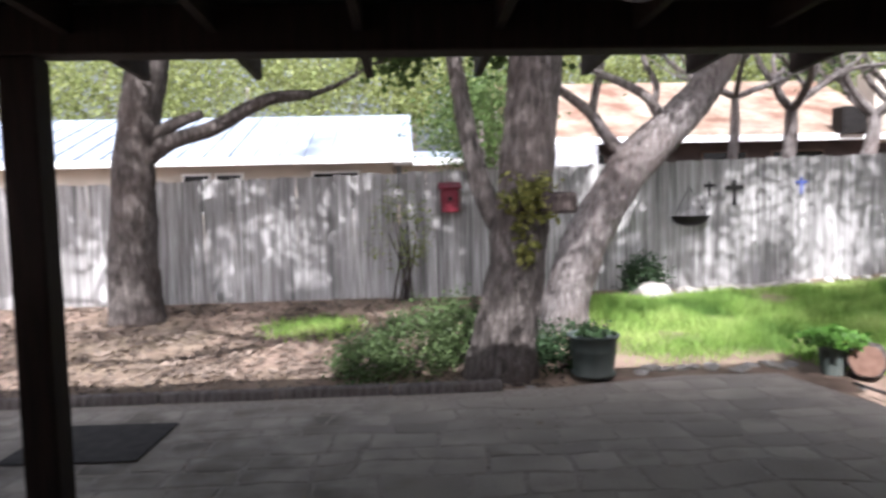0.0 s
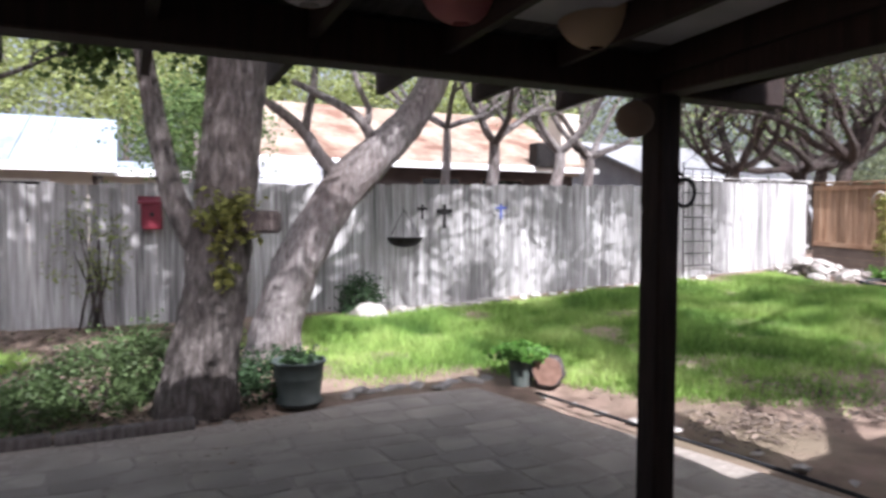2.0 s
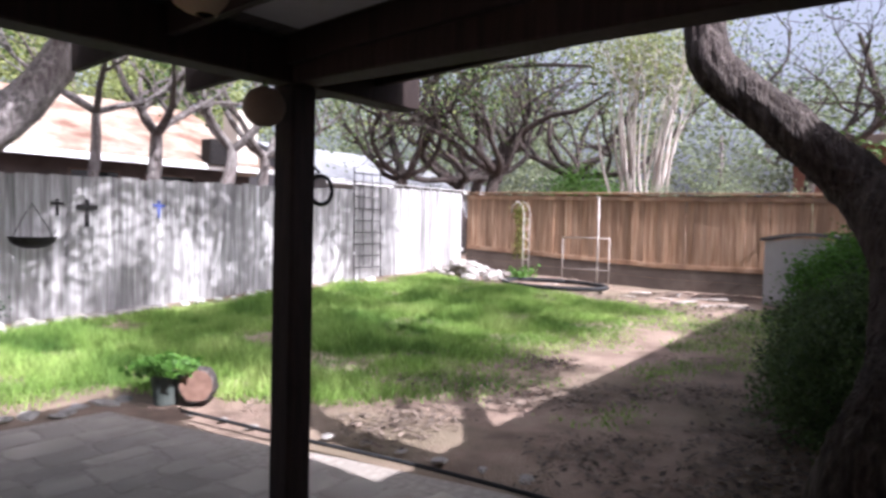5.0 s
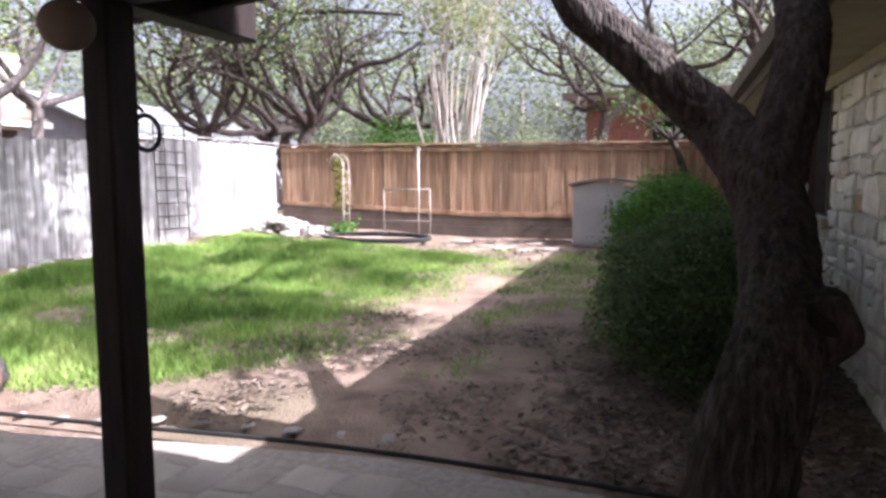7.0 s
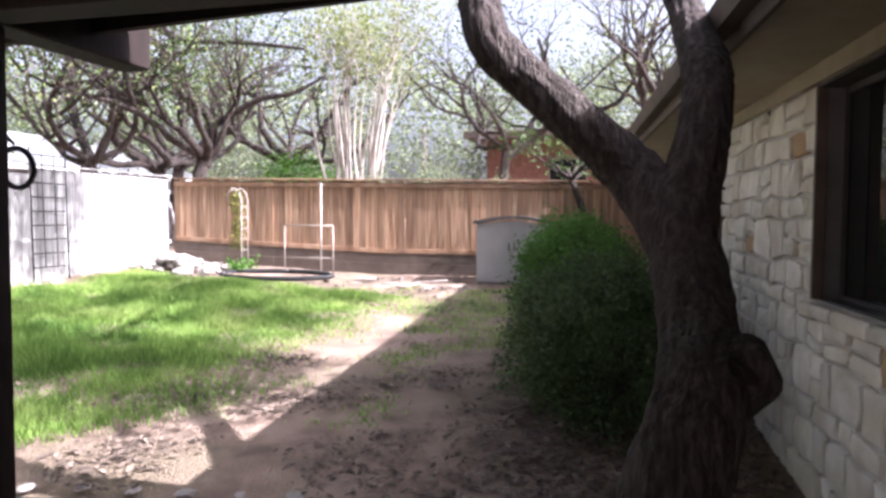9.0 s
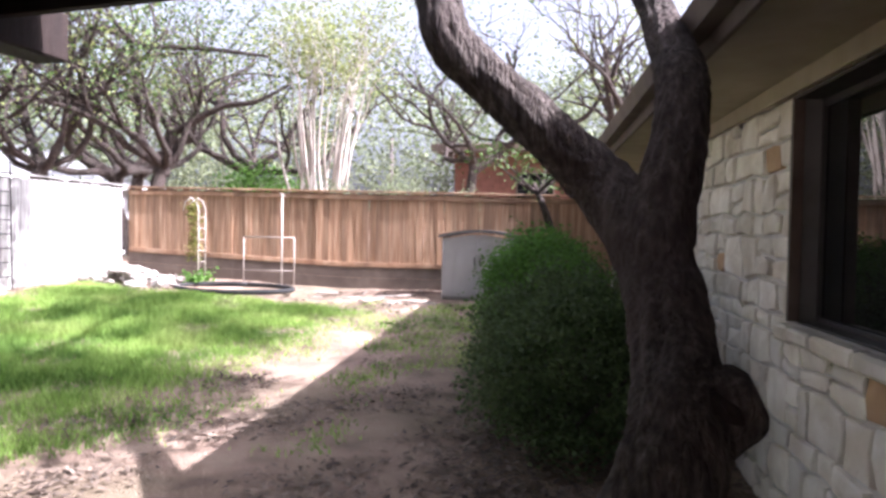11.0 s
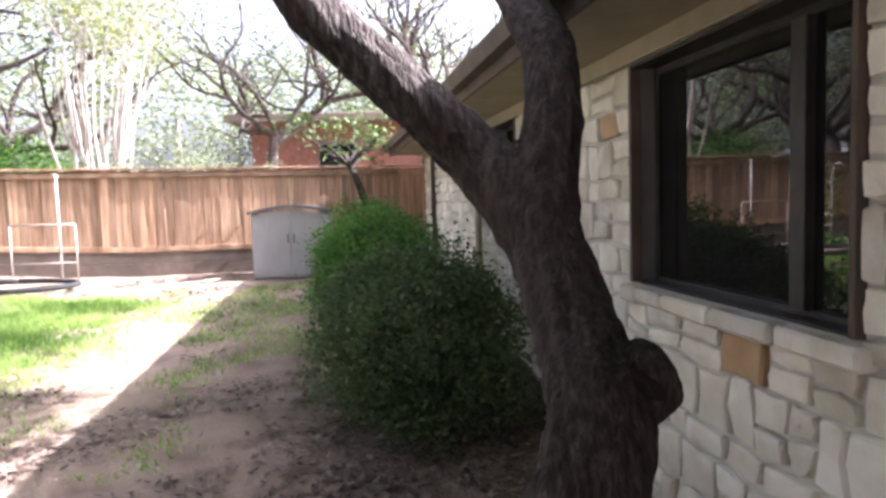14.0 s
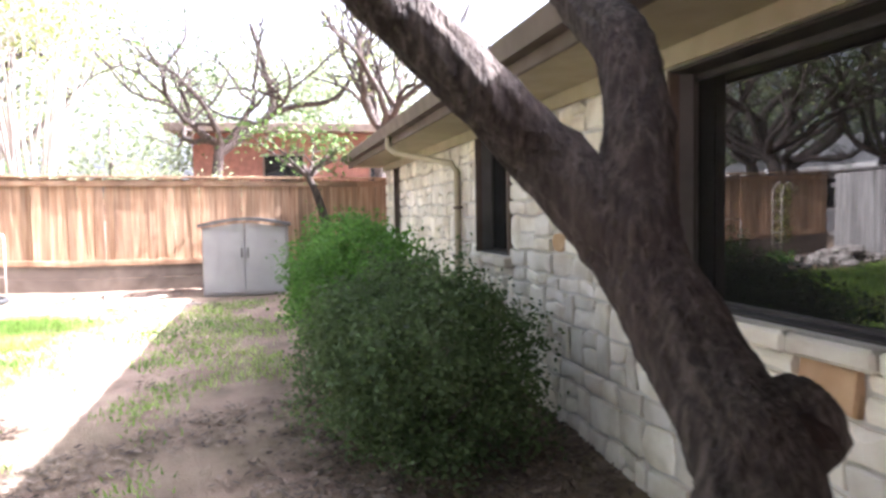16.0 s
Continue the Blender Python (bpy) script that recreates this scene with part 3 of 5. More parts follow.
def build_stones():
    rng = random.Random(11)
    verts, faces = [], []
    placed = []

    def lay_stone(u, z, w, h, gap, tan):
        v, f = rubble_stone(rng, u, z, w, h, gap, 0.032 + rng.uniform(0, 0.018))
        if -2.9 < u < 1.6 and len(placed) < 300:
            placed.append(mesh_object("stone", v, f, M["stone_tan"] if tan else M["stone"], wall_house))
        else:
            i = len(verts)
            verts.extend(v)
            faces.extend(tuple(k + i for k in q) for q in f)

    z = -0.05
    while z < TOP - 0.02:
        h = min(rng.choice((0.14, 0.17, 0.2, 0.24, 0.28)), TOP - z)
        # courses end level under the sills and over the heads
        for stop in (1.065, 1.175, 2.4, TOP):
            if z < stop - 0.02 and z + h > stop - 0.09:
                h = stop - z
                break
        # the stretches of wall that this course has
        cuts = [(-3.3, U1)]
        for a, b, z0, z1 in WIN:
            if z + h > z0 - 0.08 and z < z1 - 0.02:
                cuts = [piece for lo, hi in cuts for piece in ((lo, min(hi, a)), (max(lo, b), hi)) if piece[1] - piece[0] > 0.03]
        for lo, hi in cuts:
            u = lo
            while u < hi - 0.01:
                w = rng.uniform(0.16, 0.4) * (0.8 + h)
                if hi - u - w < 0.12:
                    w = hi - u
                if h > 0.19 and w > 0.2 and rng.random() < 0.3:
                    k = rng.uniform(0.38, 0.6)
                    cells = [(u, z, w, h * k), (u, z + h * k, w, h * (1 - k))]
                elif h > 0.19 and w > 0.28 and rng.random() < 0.35:
                    k = rng.uniform(0.35, 0.5)
                    cells = [(u, z, w * k, h), (u + w * k, z, w * (1 - k), h * 0.5), (u + w * k, z + h * 0.5, w * (1 - k), h * 0.5)]
                else:
                    cells = [(u, z, w, h)]
                for cu, cz, cw, ch in cells:
                    marked = cu < -0.95 < cu + cw and cz < 0.93 < cz + ch
                    lay_stone(cu, cz, cw, ch, rng.uniform(0.01, 0.02), marked or rng.random() < 0.03)
                u += w
        z += h
    far = mesh_object("stonework", verts, faces, M["stone_far"], wall_house)
    far["kind"] = "stuff"
    # projecting rough sill stones under the windows
    for a, b, z0, z1 in WIN[:2]:
        u = a - 0.06
        while u < b + 0.05:
            w = min(rng.uniform(0.26, 0.46), b + 0.06 - u)
            if b + 0.06 - u - w < 0.12:
                w = b + 0.06 - u
            bm = box(u + 0.005, u + w - 0.005, -0.12, 0.05 + rng.uniform(0, 0.03), z0 - 0.088 + rng.uniform(-0.012, 0.008), z0 - 0.003, 0.016)
            for v in bm.verts:
                v.co += Vector((noise.noise(v.co * 9), noise.noise(v.co * 9 + Vector((5, 0, 0))), 0)) * 0.012
                v.co.z += 0.01 * noise.noise(v.co * 7 + Vector((0, 4, 0))) if v.co.z < z0 - 0.03 else 0
            bmesh.ops.transform(bm, matrix=HOUSE, verts=bm.verts)
            part("sill_stone", bm, M["stone"], wall_house)
            u += w


def build_downspout():
    ds = empty("downspout", 0, 0, 0, "tan metal rainwater downspout with an elbow from the gutter", "downspout", kind="structure")
    P = [HOUSE @ Vector(p) for p in ((4.7, 0.66, 2.56), (4.7, 0.66, 2.44), (4.62, 0.58, 2.36), (3.98, 0.1, 2.2), (3.9, 0.055, 2.1), (3.9, 0.055, 0.2), (3.9, 0.16, 0.1))]
    rod("pipe", P, 0.038, M["trim_tan"], ds, "", 8)
    for z in (0.7, 1.7):
        part("strap", box(3.85, 3.95, 0.0, 0.1, z, z + 0.03, 0.004, HOUSE), M["trim_brown"], ds)
    hb = empty("header_board", 0, 0, 0, "tan painted board over the windows under the soffit", "trim", kind="structure")
    part("board", box(-2.3, U1, 0.012, 0.035, 2.395, 2.5, 0.004, HOUSE), M["trim_tan"], hb)


build_downspout()


# ---- trees ----
def rock_mesh(rng, sx, sy, sz):
    bm = bmesh.new()
    bmesh.ops.create_icosphere(bm, subdivisions=2, radius=1)
    off = Vector((rng.uniform(0, 50), rng.uniform(0, 50), 0))
    for v in bm.verts:
        k = 1 + 0.45 * noise.noise(v.co * 1.2 + off) + 0.22 * noise.noise(v.co * 2.6 + off)
        v.co = Vector((v.co.x * sx * k, v.co.y * sy * k, max(-0.35, v.co.z) * sz * k))
    return bm


def build_tree(name, label, trunk, radii, limbs, bark, leaf, seed, leaf_size=0.07, per=16, spread=0.22, levels=3, kids=4, extra=(), sides=14, wander=0.3, lift=0.06, rough=0.14, furrow=0.0, step=0.1, gaps=None, low=0.0):
    """trunk: points; limbs: (start, way, length, radius); extra: (points, radii) of stems drawn as given."""
    rng = random.Random(seed)
    tree = empty(name, trunk[0][0], trunk[0][1], trunk[0][2], label, "tree")
    origin = Vector(trunk[0])
    shift = lambda vs: [Vector(v) - origin for v in vs]
    p, r = catmull(trunk, radii, step)
    v, f = tube(p, r, sides, rough, furrow=furrow)
    mesh_object("trunk", shift(v), f, bark, tree, "", True)
    for pts, rr in extra:
        p, r = catmull(pts, rr, step)
        v, f = tube(p, r, max(8, sides - 4), rough, furrow=furrow)
        mesh_object("limb", shift(v), f, bark, tree, "", True)
    tips = []
    for start, way, length, r0 in limbs:
        verts, faces = [], []
        grow(rng, start, way, length, r0, verts, faces, tips, levels, 8, wander, lift, kids)
        mesh_object("branch", shift(verts), faces, bark, tree, "", True)
    tips = [p for p in tips if p.z > low and (gaps is None or noise.noise(p * 0.85 + Vector((seed, 0, 0))) > gaps)]
    if per:
        verts, faces = [], []
        leaves(rng, tips, per, spread, leaf_size, verts, faces)
        mesh_object("crown", shift(verts), faces, leaf, tree)
    return tree


def ring_limbs(rng, top, n, length, r, z=0.4, bias=(0, 0)):
    out = []
    for k in range(n):
        a = 2 * math.pi * (k + rng.uniform(-0.3, 0.3)) / n
        out.append((top, (math.cos(a) + bias[0], math.sin(a) + bias[1], rng.uniform(0.1, 0.3) + z), length * rng.uniform(0.7, 1.2), r))
    return out


R = random.Random(21)
# the tree by the house wall
near_tree = build_tree("tree", "dark crooked live oak by the house wall with a cut stub",
           [(3.29, -0.25, -0.05), (3.25, -0.23, 0.3), (3.235, -0.265, 0.69), (3.31, -0.35, 0.99), (3.55, -0.368, 1.17), (3.858, -0.348, 1.442), (4.03, -0.3, 1.66)], [0.27, 0.19, 0.168, 0.15, 0.138, 0.143, 0.115],
           [((5.55, -0.5, 4.6), (0.05, -1, 0.1), 2.6, 0.06), ((6.3, -0.62, 5.6), (0.1, -1, 0.0), 2.4, 0.05), ((8.0, -0.4, 6.0), (0.5, -1, -0.05), 3.0, 0.05), ((9.2, -0.1, 6.2), (0.3, -1, -0.05), 3.2, 0.05), ((5.55, -0.5, 4.6), (0.2, 0.9, 0.3), 1.8, 0.05), ((5.8, -0.65, 5.35), (0.6, -0.5, 0.2), 1.9, 0.05), ((6.8, -0.6, 5.8), (0.5, 0.8, 0.2), 1.8, 0.045), ((8.0, -0.4, 6.0), (0.8, 0.5, 0.1), 1.8, 0.04), ((9.2, -0.1, 6.2), (1, 0.2, 0.1), 1.8, 0.035), ((4.6, 0.78, 3.55), (0.5, 0.8, 0.5), 2.2, 0.06), ((4.45, 0.73, 3.3), (0.9, 0.1, 0.5), 2.0, 0.055), ((5.55, -0.3, 3.5), (0.9, -0.2, 0.8), 1.8, 0.05), ((4.9, 0.88, 4.1), (0.3, 0.6, 0.6), 2.2, 0.07), ((6.4, 1.95, 5.1), (0.4, 1, 0.3), 2.6, 0.05), ((7.5, 2.5, 5.6), (0.6, 0.9, 0.2), 2.6, 0.05), ((8.5, 3.0, 5.9), (0.3, 1, 0.1), 2.6, 0.045), ((9.2, 3.2, 6.1), (0.5, 0.8, 0.1), 1.8, 0.04), ((4.9, 0.88, 4.1), (0.1, 1, 0.3), 2.6, 0.06)],
           M["bark"], M["leaf"], 4, 0.115, 44, 0.26, 3, 4,
           extra=[([(5.55, -0.3, 3.3), (5.55, -0.45, 4.4), (5.8, -0.65, 5.35), (6.8, -0.6, 5.8), (8.0, -0.4, 6.0), (9.2, -0.1, 6.2)], [0.075, 0.07, 0.065, 0.06, 0.045, 0.035]),
                  ([(4.9, 0.88, 4.05), (6.5, 2.0, 5.2), (8.5, 3.0, 5.9), (9.2, 3.2, 6.1)], [0.075, 0.07, 0.055, 0.035]),
                  ([(3.76, -0.355, 1.35), (3.97, -0.31, 1.57), (4.17, -0.12, 1.84), (4.16, 0.098, 2.05), (4.136, 0.327, 2.252), (4.1, 0.52, 2.433), (4.14, 0.59, 2.62), (4.28, 0.66, 3.0), (4.9, 0.88, 4.1)], [0.11, 0.148, 0.122, 0.108, 0.102, 0.1, 0.098, 0.09, 0.07]),
                  ([(3.76, -0.355, 1.35), (3.94, -0.34, 1.62), (4.1, -0.43, 2.0), (4.28, -0.46, 2.28), (4.5, -0.45, 2.45), (4.98, -0.4, 2.84), (5.55, -0.3, 3.3)], [0.11, 0.135, 0.105, 0.108, 0.105, 0.085, 0.07]),
                  ([(3.43, -0.36, 0.97), (3.42, -0.45, 1.05), (3.39, -0.535, 1.11), (3.385, -0.572, 1.132), (3.383, -0.592, 1.142)], [0.15, 0.136, 0.118, 0.098, 0.06])], sides=56, rough=0.1, furrow=0.012, step=0.025)

hollow = part("hollow", rock_mesh(random.Random(5), 0.075, 0.028, 0.06), M["dark_wood"], near_tree, "dark hollow in the cut stub")
hollow.matrix_local = pose(3.285 - 3.29, -0.455 + 0.25, 1.1 + 0.05, 0, 0, 62)

# the big oak at the patio's edge, with its second stem
build_tree("tree", "thick grey-brown oak at the patio edge with a plant tied on", [(0.72, 5.42, -0.1), (0.78, 5.42, 0.35), (0.86, 5.42, 0.8), (0.96, 5.42, 1.5), (1.04, 5.42, 2.3), (1.12, 5.42, 3.1), (1.2, 5.5, 4.2)],
           [0.36, 0.29, 0.265, 0.245, 0.24, 0.235, 0.2], ring_limbs(R, (1.2, 5.5, 4.1), 6, 3.6, 0.1, 0.2) + [((0.3, 3.5, 4.6), (1, -0.5, 0.2), 2.6, 0.07), ((-0.5, 2.5, 5.0), (-1, 0.3, 0.1), 2.6, 0.07), ((-1.2, 1.6, 5.3), (0.6, -1, 0.1), 2.6, 0.06), ((-2.0, 0.9, 5.5), (-1, 0.4, 0.1), 2.6, 0.06), ((-2.9, 0.2, 5.7), (-1, 0.1, 0.1), 2.6, 0.06), ((-0.5, 2.5, 5.0), (1, -0.2, 0.2), 2.4, 0.06), ((-0.4, 4.8, 4.5), (-0.3, -1, 0.3), 2.6, 0.07), ((-1.3, 4.45, 4.8), (-0.5, 0.9, 0.2), 2.4, 0.07), ((-2.2, 4.1, 5.1), (-0.4, -1, 0.1), 2.6, 0.07), ((-3.2, 3.8, 5.25), (-0.6, 0.9, 0.0), 2.4, 0.06), ((-4.5, 3.4, 5.5), (-1, 0, 0.1), 2.4, 0.06), ((-4.4, 3.45, 5.45), (-0.7, 0.9, 0.0), 2.4, 0.06), ((-0.6, 3.2, 5.4), (0.8, -0.6, 0.2), 2.4, 0.06), ((-2.2, 2.4, 5.9), (-1, 0.1, 0.1), 2.6, 0.06), ((-0.6, 3.2, 5.4), (-0.6, -0.8, 0.0), 2.6, 0.06), ((-2.9, 0.2, 5.7), (0.3, 0.9, 0.1), 2.4, 0.06), ((-1.2, 1.6, 5.3), (0.9, 0.3, 0.1), 2.4, 0.06), ((0.6, 4.4, 4.6), (1, -0.6, 0.3), 2.8, 0.07), ((1.15, 5.45, 3.9), (-1, 0.0, 0.25), 5.0, 0.1), ((1.2, 5.5, 4.1), (-0.6, -0.9, 0.4), 4.6, 0.09), ((1.2, 5.5, 4.1), (0.2, -1, 0.4), 3.8, 0.09), ((1.2, 5.5, 4.1), (1, -0.3, 0.45), 3.6, 0.09), ((0.3, 5.9, 3.6), (-0.7, 0.4, 0.7), 2.6, 0.08)],
           M["bark_mid"], M["leaf"], 8, 0.115, 42, 0.2, 3, 4, extra=[([(1.1, 5.44, 3.2), (0.3, 3.5, 4.6), (-1.2, 1.6, 5.3), (-2.9, 0.2, 5.7)], [0.15, 0.13, 0.1, 0.06]), ([(1.1, 5.44, 3.3), (-0.4, 4.8, 4.5), (-2.2, 4.1, 5.1), (-4.6, 3.4, 5.5)], [0.16, 0.14, 0.11, 0.06]), ([(1.1, 5.44, 3.3), (0.6, 4.4, 4.6), (-0.6, 3.2, 5.4), (-2.2, 2.4, 5.9)], [0.15, 0.12, 0.1, 0.06]), ([(0.9, 5.5, 1.2), (0.62, 5.62, 1.75), (0.48, 5.7, 2.4), (0.3, 5.9, 3.6)], [0.12, 0.1, 0.085, 0.06])], sides=40, furrow=0.012, step=0.05, gaps=-0.05)
build_tree("tree", "leaning pale grey oak trunk in sun and shade", [(1.72, 7.2, -0.05), (1.8, 7.2, 0.45), (2.0, 7.2, 1.05), (2.3, 7.2, 1.6), (2.66, 7.2, 2.1), (3.3, 7.2, 2.7), (3.75, 7.2, 3.35), (4.0, 7.1, 4.2)],
           [0.36, 0.29, 0.27, 0.26, 0.26, 0.22, 0.18, 0.13], ring_limbs(R, (4.0, 7.1, 4.1), 5, 3.2, 0.08, 0.2) + [((4.0, 7.1, 4.1), (1, -0.2, 0.15), 4.6, 0.09), ((4.0, 7.1, 4.1), (1, 0.25, 0.2), 5.0, 0.09), ((3.9, 7.1, 3.9), (0.6, -0.6, 0.3), 3.4, 0.08), ((1.7, 7.25, 2.95), (-0.6, 0, 0.6), 1.5, 0.045), ((3.5, 7.2, 3.0), (0.7, 0.5, 1.0), 2.2, 0.06)],
           M["bark_grey"], M["leaf"], 9, 0.115, 42, 0.2, 3, 4, extra=[([(2.6, 7.2, 2.05), (2.3, 7.25, 2.4), (2.1, 7.25, 2.68), (1.72, 7.25, 2.96)], [0.1, 0.075, 0.065, 0.05]), ([(2.14, 7.25, 2.66), (2.17, 7.22, 2.9), (2.22, 7.2, 3.1), (2.25, 7.2, 3.4)], [0.055, 0.05, 0.045, 0.035]), ([(3.0, 7.2, 2.5), (2.8, 7.15, 2.8), (2.5, 7.1, 2.97), (2.24, 7.1, 3.08), (1.95, 7.1, 3.2)], [0.08, 0.06, 0.05, 0.045, 0.03]), ([(2.86, 7.15, 2.76), (2.88, 7.12, 2.95), (2.74, 7.1, 3.2), (2.65, 7.1, 3.5)], [0.045, 0.04, 0.035, 0.025])], sides=16, lift=0.13, gaps=-0.05, low=3.1)
build_tree("tree", "stout grey oak by the back fence with a long low limb", [(-3.75, 8.4, -0.05), (-3.77, 8.4, 0.5), (-3.76, 8.4, 1.2), (-3.68, 8.4, 2.3), (-3.5, 8.4, 3.3), (-3.35, 8.4, 4.2)],
           [0.42, 0.33, 0.3, 0.27, 0.27, 0.24], ring_limbs(R, (-3.35, 8.4, 4.1), 6, 3.4, 0.1, 0.2) + [((-3.35, 8.4, 4.1), (-0.5, -1, 0.25), 4.6, 0.1), ((-3.35, 8.4, 4.1), (0.3, -1, 0.25), 4.6, 0.1), ((-3.35, 8.4, 4.1), (0.9, -0.7, 0.2), 4.2, 0.1), ((-3.35, 8.4, 4.1), (-1, -0.6, 0.2), 4.4, 0.1), ((-1.32, 8.35, 3.1), (0.8, 0, 0.5), 1.3, 0.04)],
           M["bark_mid"], M["leaf"], 10, 0.115, 42, 0.2, 3, 4, extra=[([(-3.66, 8.4, 2.2), (-3.2, 8.35, 2.5), (-2.6, 8.3, 2.68), (-1.9, 8.3, 3.03), (-1.32, 8.35, 3.1)], [0.13, 0.11, 0.1, 0.085, 0.06]),
                                                                              ([(-3.6, 8.4, 2.5), (-3.1, 8.35, 2.75), (-2.75, 8.3, 2.86)], [0.1, 0.08, 0.06])], sides=16, gaps=-0.05)
# slimmer oaks beyond the back fence
for k, (x, y, lean, r, hgt) in enumerate([(6.0, 12.0, 0.25, 0.1, 3.6), (7.3, 12.4, 0.3, 0.15, 3.4), (9.0, 12.8, 0.6, 0.16, 3.3), (10.6, 13.5, 0.4, 0.15, 3.3)]):
    build_tree("tree", "slim crooked oak beyond the back fence", [(x, y, 0.3), (x + lean * 0.2, y, 1.5), (x + lean * 0.9, y, 2.6), (x + lean, y, hgt)], [r * 1.3, r, r * 0.9, r * 0.7],
               ring_limbs(R, (x + lean, y, hgt - 0.1), 4, 3.0, r * 0.6, 0.3), M["bark_grey"], M["leaf"], 30 + k, 0.09, 8, 0.3, 3, 4, sides=10)
# twisted oaks beyond the corner and the side fence
for k, (x, y, r, hgt, L) in enumerate([(15.2, 12.6, 0.17, 3.0, 4.2), (17.0, 10.6, 0.2, 3.2, 4.5), (19.5, 13.8, 0.22, 3.2, 5.0), (21.0, 10.2, 0.22, 3.4, 5.0), (23.5, 16.0, 0.25, 3.5, 5.5), (20.2, 3.0, 0.16, 3.6, 3.6), (20.5, -1.2, 0.2, 4.0, 4.2)]):
    reach = {0: [([(x, y, 2.6), (15.8, 13.8, 5.2), (16.5, 12.3, 6.6), (16.5, 10.9, 6.15), (16.5, 9.2, 6.0), (16.5, 7.5, 5.75)], [0.13, 0.11, 0.1, 0.085, 0.065, 0.035])],
             1: [([(x - 0.1, y, 2.9), (17.0, 10.45, 4.1), (17.0, 11.5, 4.9), (17.2, 12.6, 5.1)], [0.15, 0.12, 0.09, 0.05]), ([(17.0, 10.4, 4.0), (17.0, 9.06, 4.64), (17.0, 8.1, 4.77), (17.1, 7.2, 5.2)], [0.11, 0.085, 0.065, 0.03])],
             2: [([(x - 0.1, y, 2.9), (18.2, 14.5, 3.9), (17.6, 13.7, 4.6), (17.5, 13.1, 5.6), (17.5, 11.7, 6.1), (17.5, 10.4, 6.2)], [0.17, 0.14, 0.12, 0.1, 0.075, 0.035])],
             5: [([(x - 0.1, y, 3.3), (20.4, 1.75, 4.4), (20.5, 1.9, 5.7), (20.5, 2.2, 6.7)], [0.12, 0.1, 0.085, 0.05]), ([(20.4, 1.78, 4.3), (20.5, 1.14, 4.56), (20.5, -0.06, 4.87), (20.5, -0.85, 6.4)], [0.085, 0.08, 0.07, 0.04])]}.get(k, [])
    build_tree("tree", "spreading live oak with twisted dark limbs beyond the fence", [(x, y, 0.4), (x + 0.1, y, 1.4), (x - 0.2, y + 0.1, 2.4), (x - 0.1, y, hgt)], [r * 1.3, r, r * 0.9, r * 0.8],
               ring_limbs(R, (x - 0.1, y, hgt - 0.1), 6, L, r * 0.55, 0.25), M["bark"], M["leaf"] if k % 3 else M["leaf_light"], 50 + k, 0.095, 3 if k > 4 else 8, 0.45, 3, 5, extra=reach, sides=10, wander=0.42)


# the many-stemmed pale tree beyond the side fence
def build_vase_tree(x, y, z):
    rng = random.Random(77)
    tree = empty("tree", x, y, z, "many-stemmed pale crape myrtle with a light green crown", "tree")
    tips = []
    for k in range(25):
        a = rng.uniform(0, 2 * math.pi)
        d = rng.uniform(0.15, 1.0)
        top = Vector((math.cos(a) * d * 1.2, math.sin(a) * d * 1.6, rng.uniform(4.0, 5.2)))
        pts = [Vector((math.cos(a) * 0.25, math.sin(a) * 0.4, 0)), Vector((top.x * 0.4 + rng.uniform(-0.18, 0.18), top.y * 0.4 + rng.uniform(-0.18, 0.18), 1.6)), Vector((top.x * 0.7, top.y * 0.7 + rng.uniform(-0.1, 0.1), 3.0)), top]
        p, r = catmull(pts, [0.05, 0.046, 0.038, 0.018], 0.3)
        v, f = tube(p, r, 7, 0.08)
        mesh_object("stem", v, f, M["bark_pale"], tree, "", True)
        verts, faces = [], []
        grow(rng, top, (top.x * 0.3, top.y * 0.3, 1), 1.6, 0.025, verts, faces, tips, 2, 5, 0.4, 0.05, 5)
        mesh_object("twig", verts, faces, M["bark_pale"], tree, "", True)
    verts, faces = [], []
    leaves(rng, tips, 18, 0.4, 0.085, verts, faces)
    mesh_object("crown", verts, faces, M["leaf_light"], tree)


build_vase_tree(18.4, 7.0, 0.5)


def build_foliage_mass(name, label, centres, radius, per, size, mat, seed, category="tree", trunk=True):
    """A round tree or shrub: a stem with a leafy crown of many clumps."""
    rng = random.Random(seed)
    for cx, cy, cz, s in centres:
        t = empty(name, cx, cy, level(min(cx, 14), min(cy, 9.5)), label, category)
        base = t.matrix_world.translation
        verts, faces = [], []
        for _ in range(int(per * s)):
            a, b, c = rng.gauss(0, 1), rng.gauss(0, 1), rng.gauss(0, 1)
            q = Vector((a, b, c)).normalized() * (rng.uniform(0.3, 1) ** 0.4) * radius * s
            q.z *= 0.75
            q *= 1 + 0.35 * noise.noise(Vector((cx, cy, cz)) + q * 1.2)
            leaves(rng, [Vector((cx, cy, cz)) - base + q], 20, size * 2.4, size * 0.8, verts, faces)
        mesh_object("crown", verts, faces, mat, t)
        if trunk:
            v, f = tube([Vector((0, 0, -0.1)), Vector((0.1, 0, (cz - base.z) * 0.5)), Vector((0, 0, cz - base.z))], [0.16 * s, 0.12 * s, 0.06 * s], 8)
            mesh_object("trunk", v, f, M["bark_grey"], t, "", True)


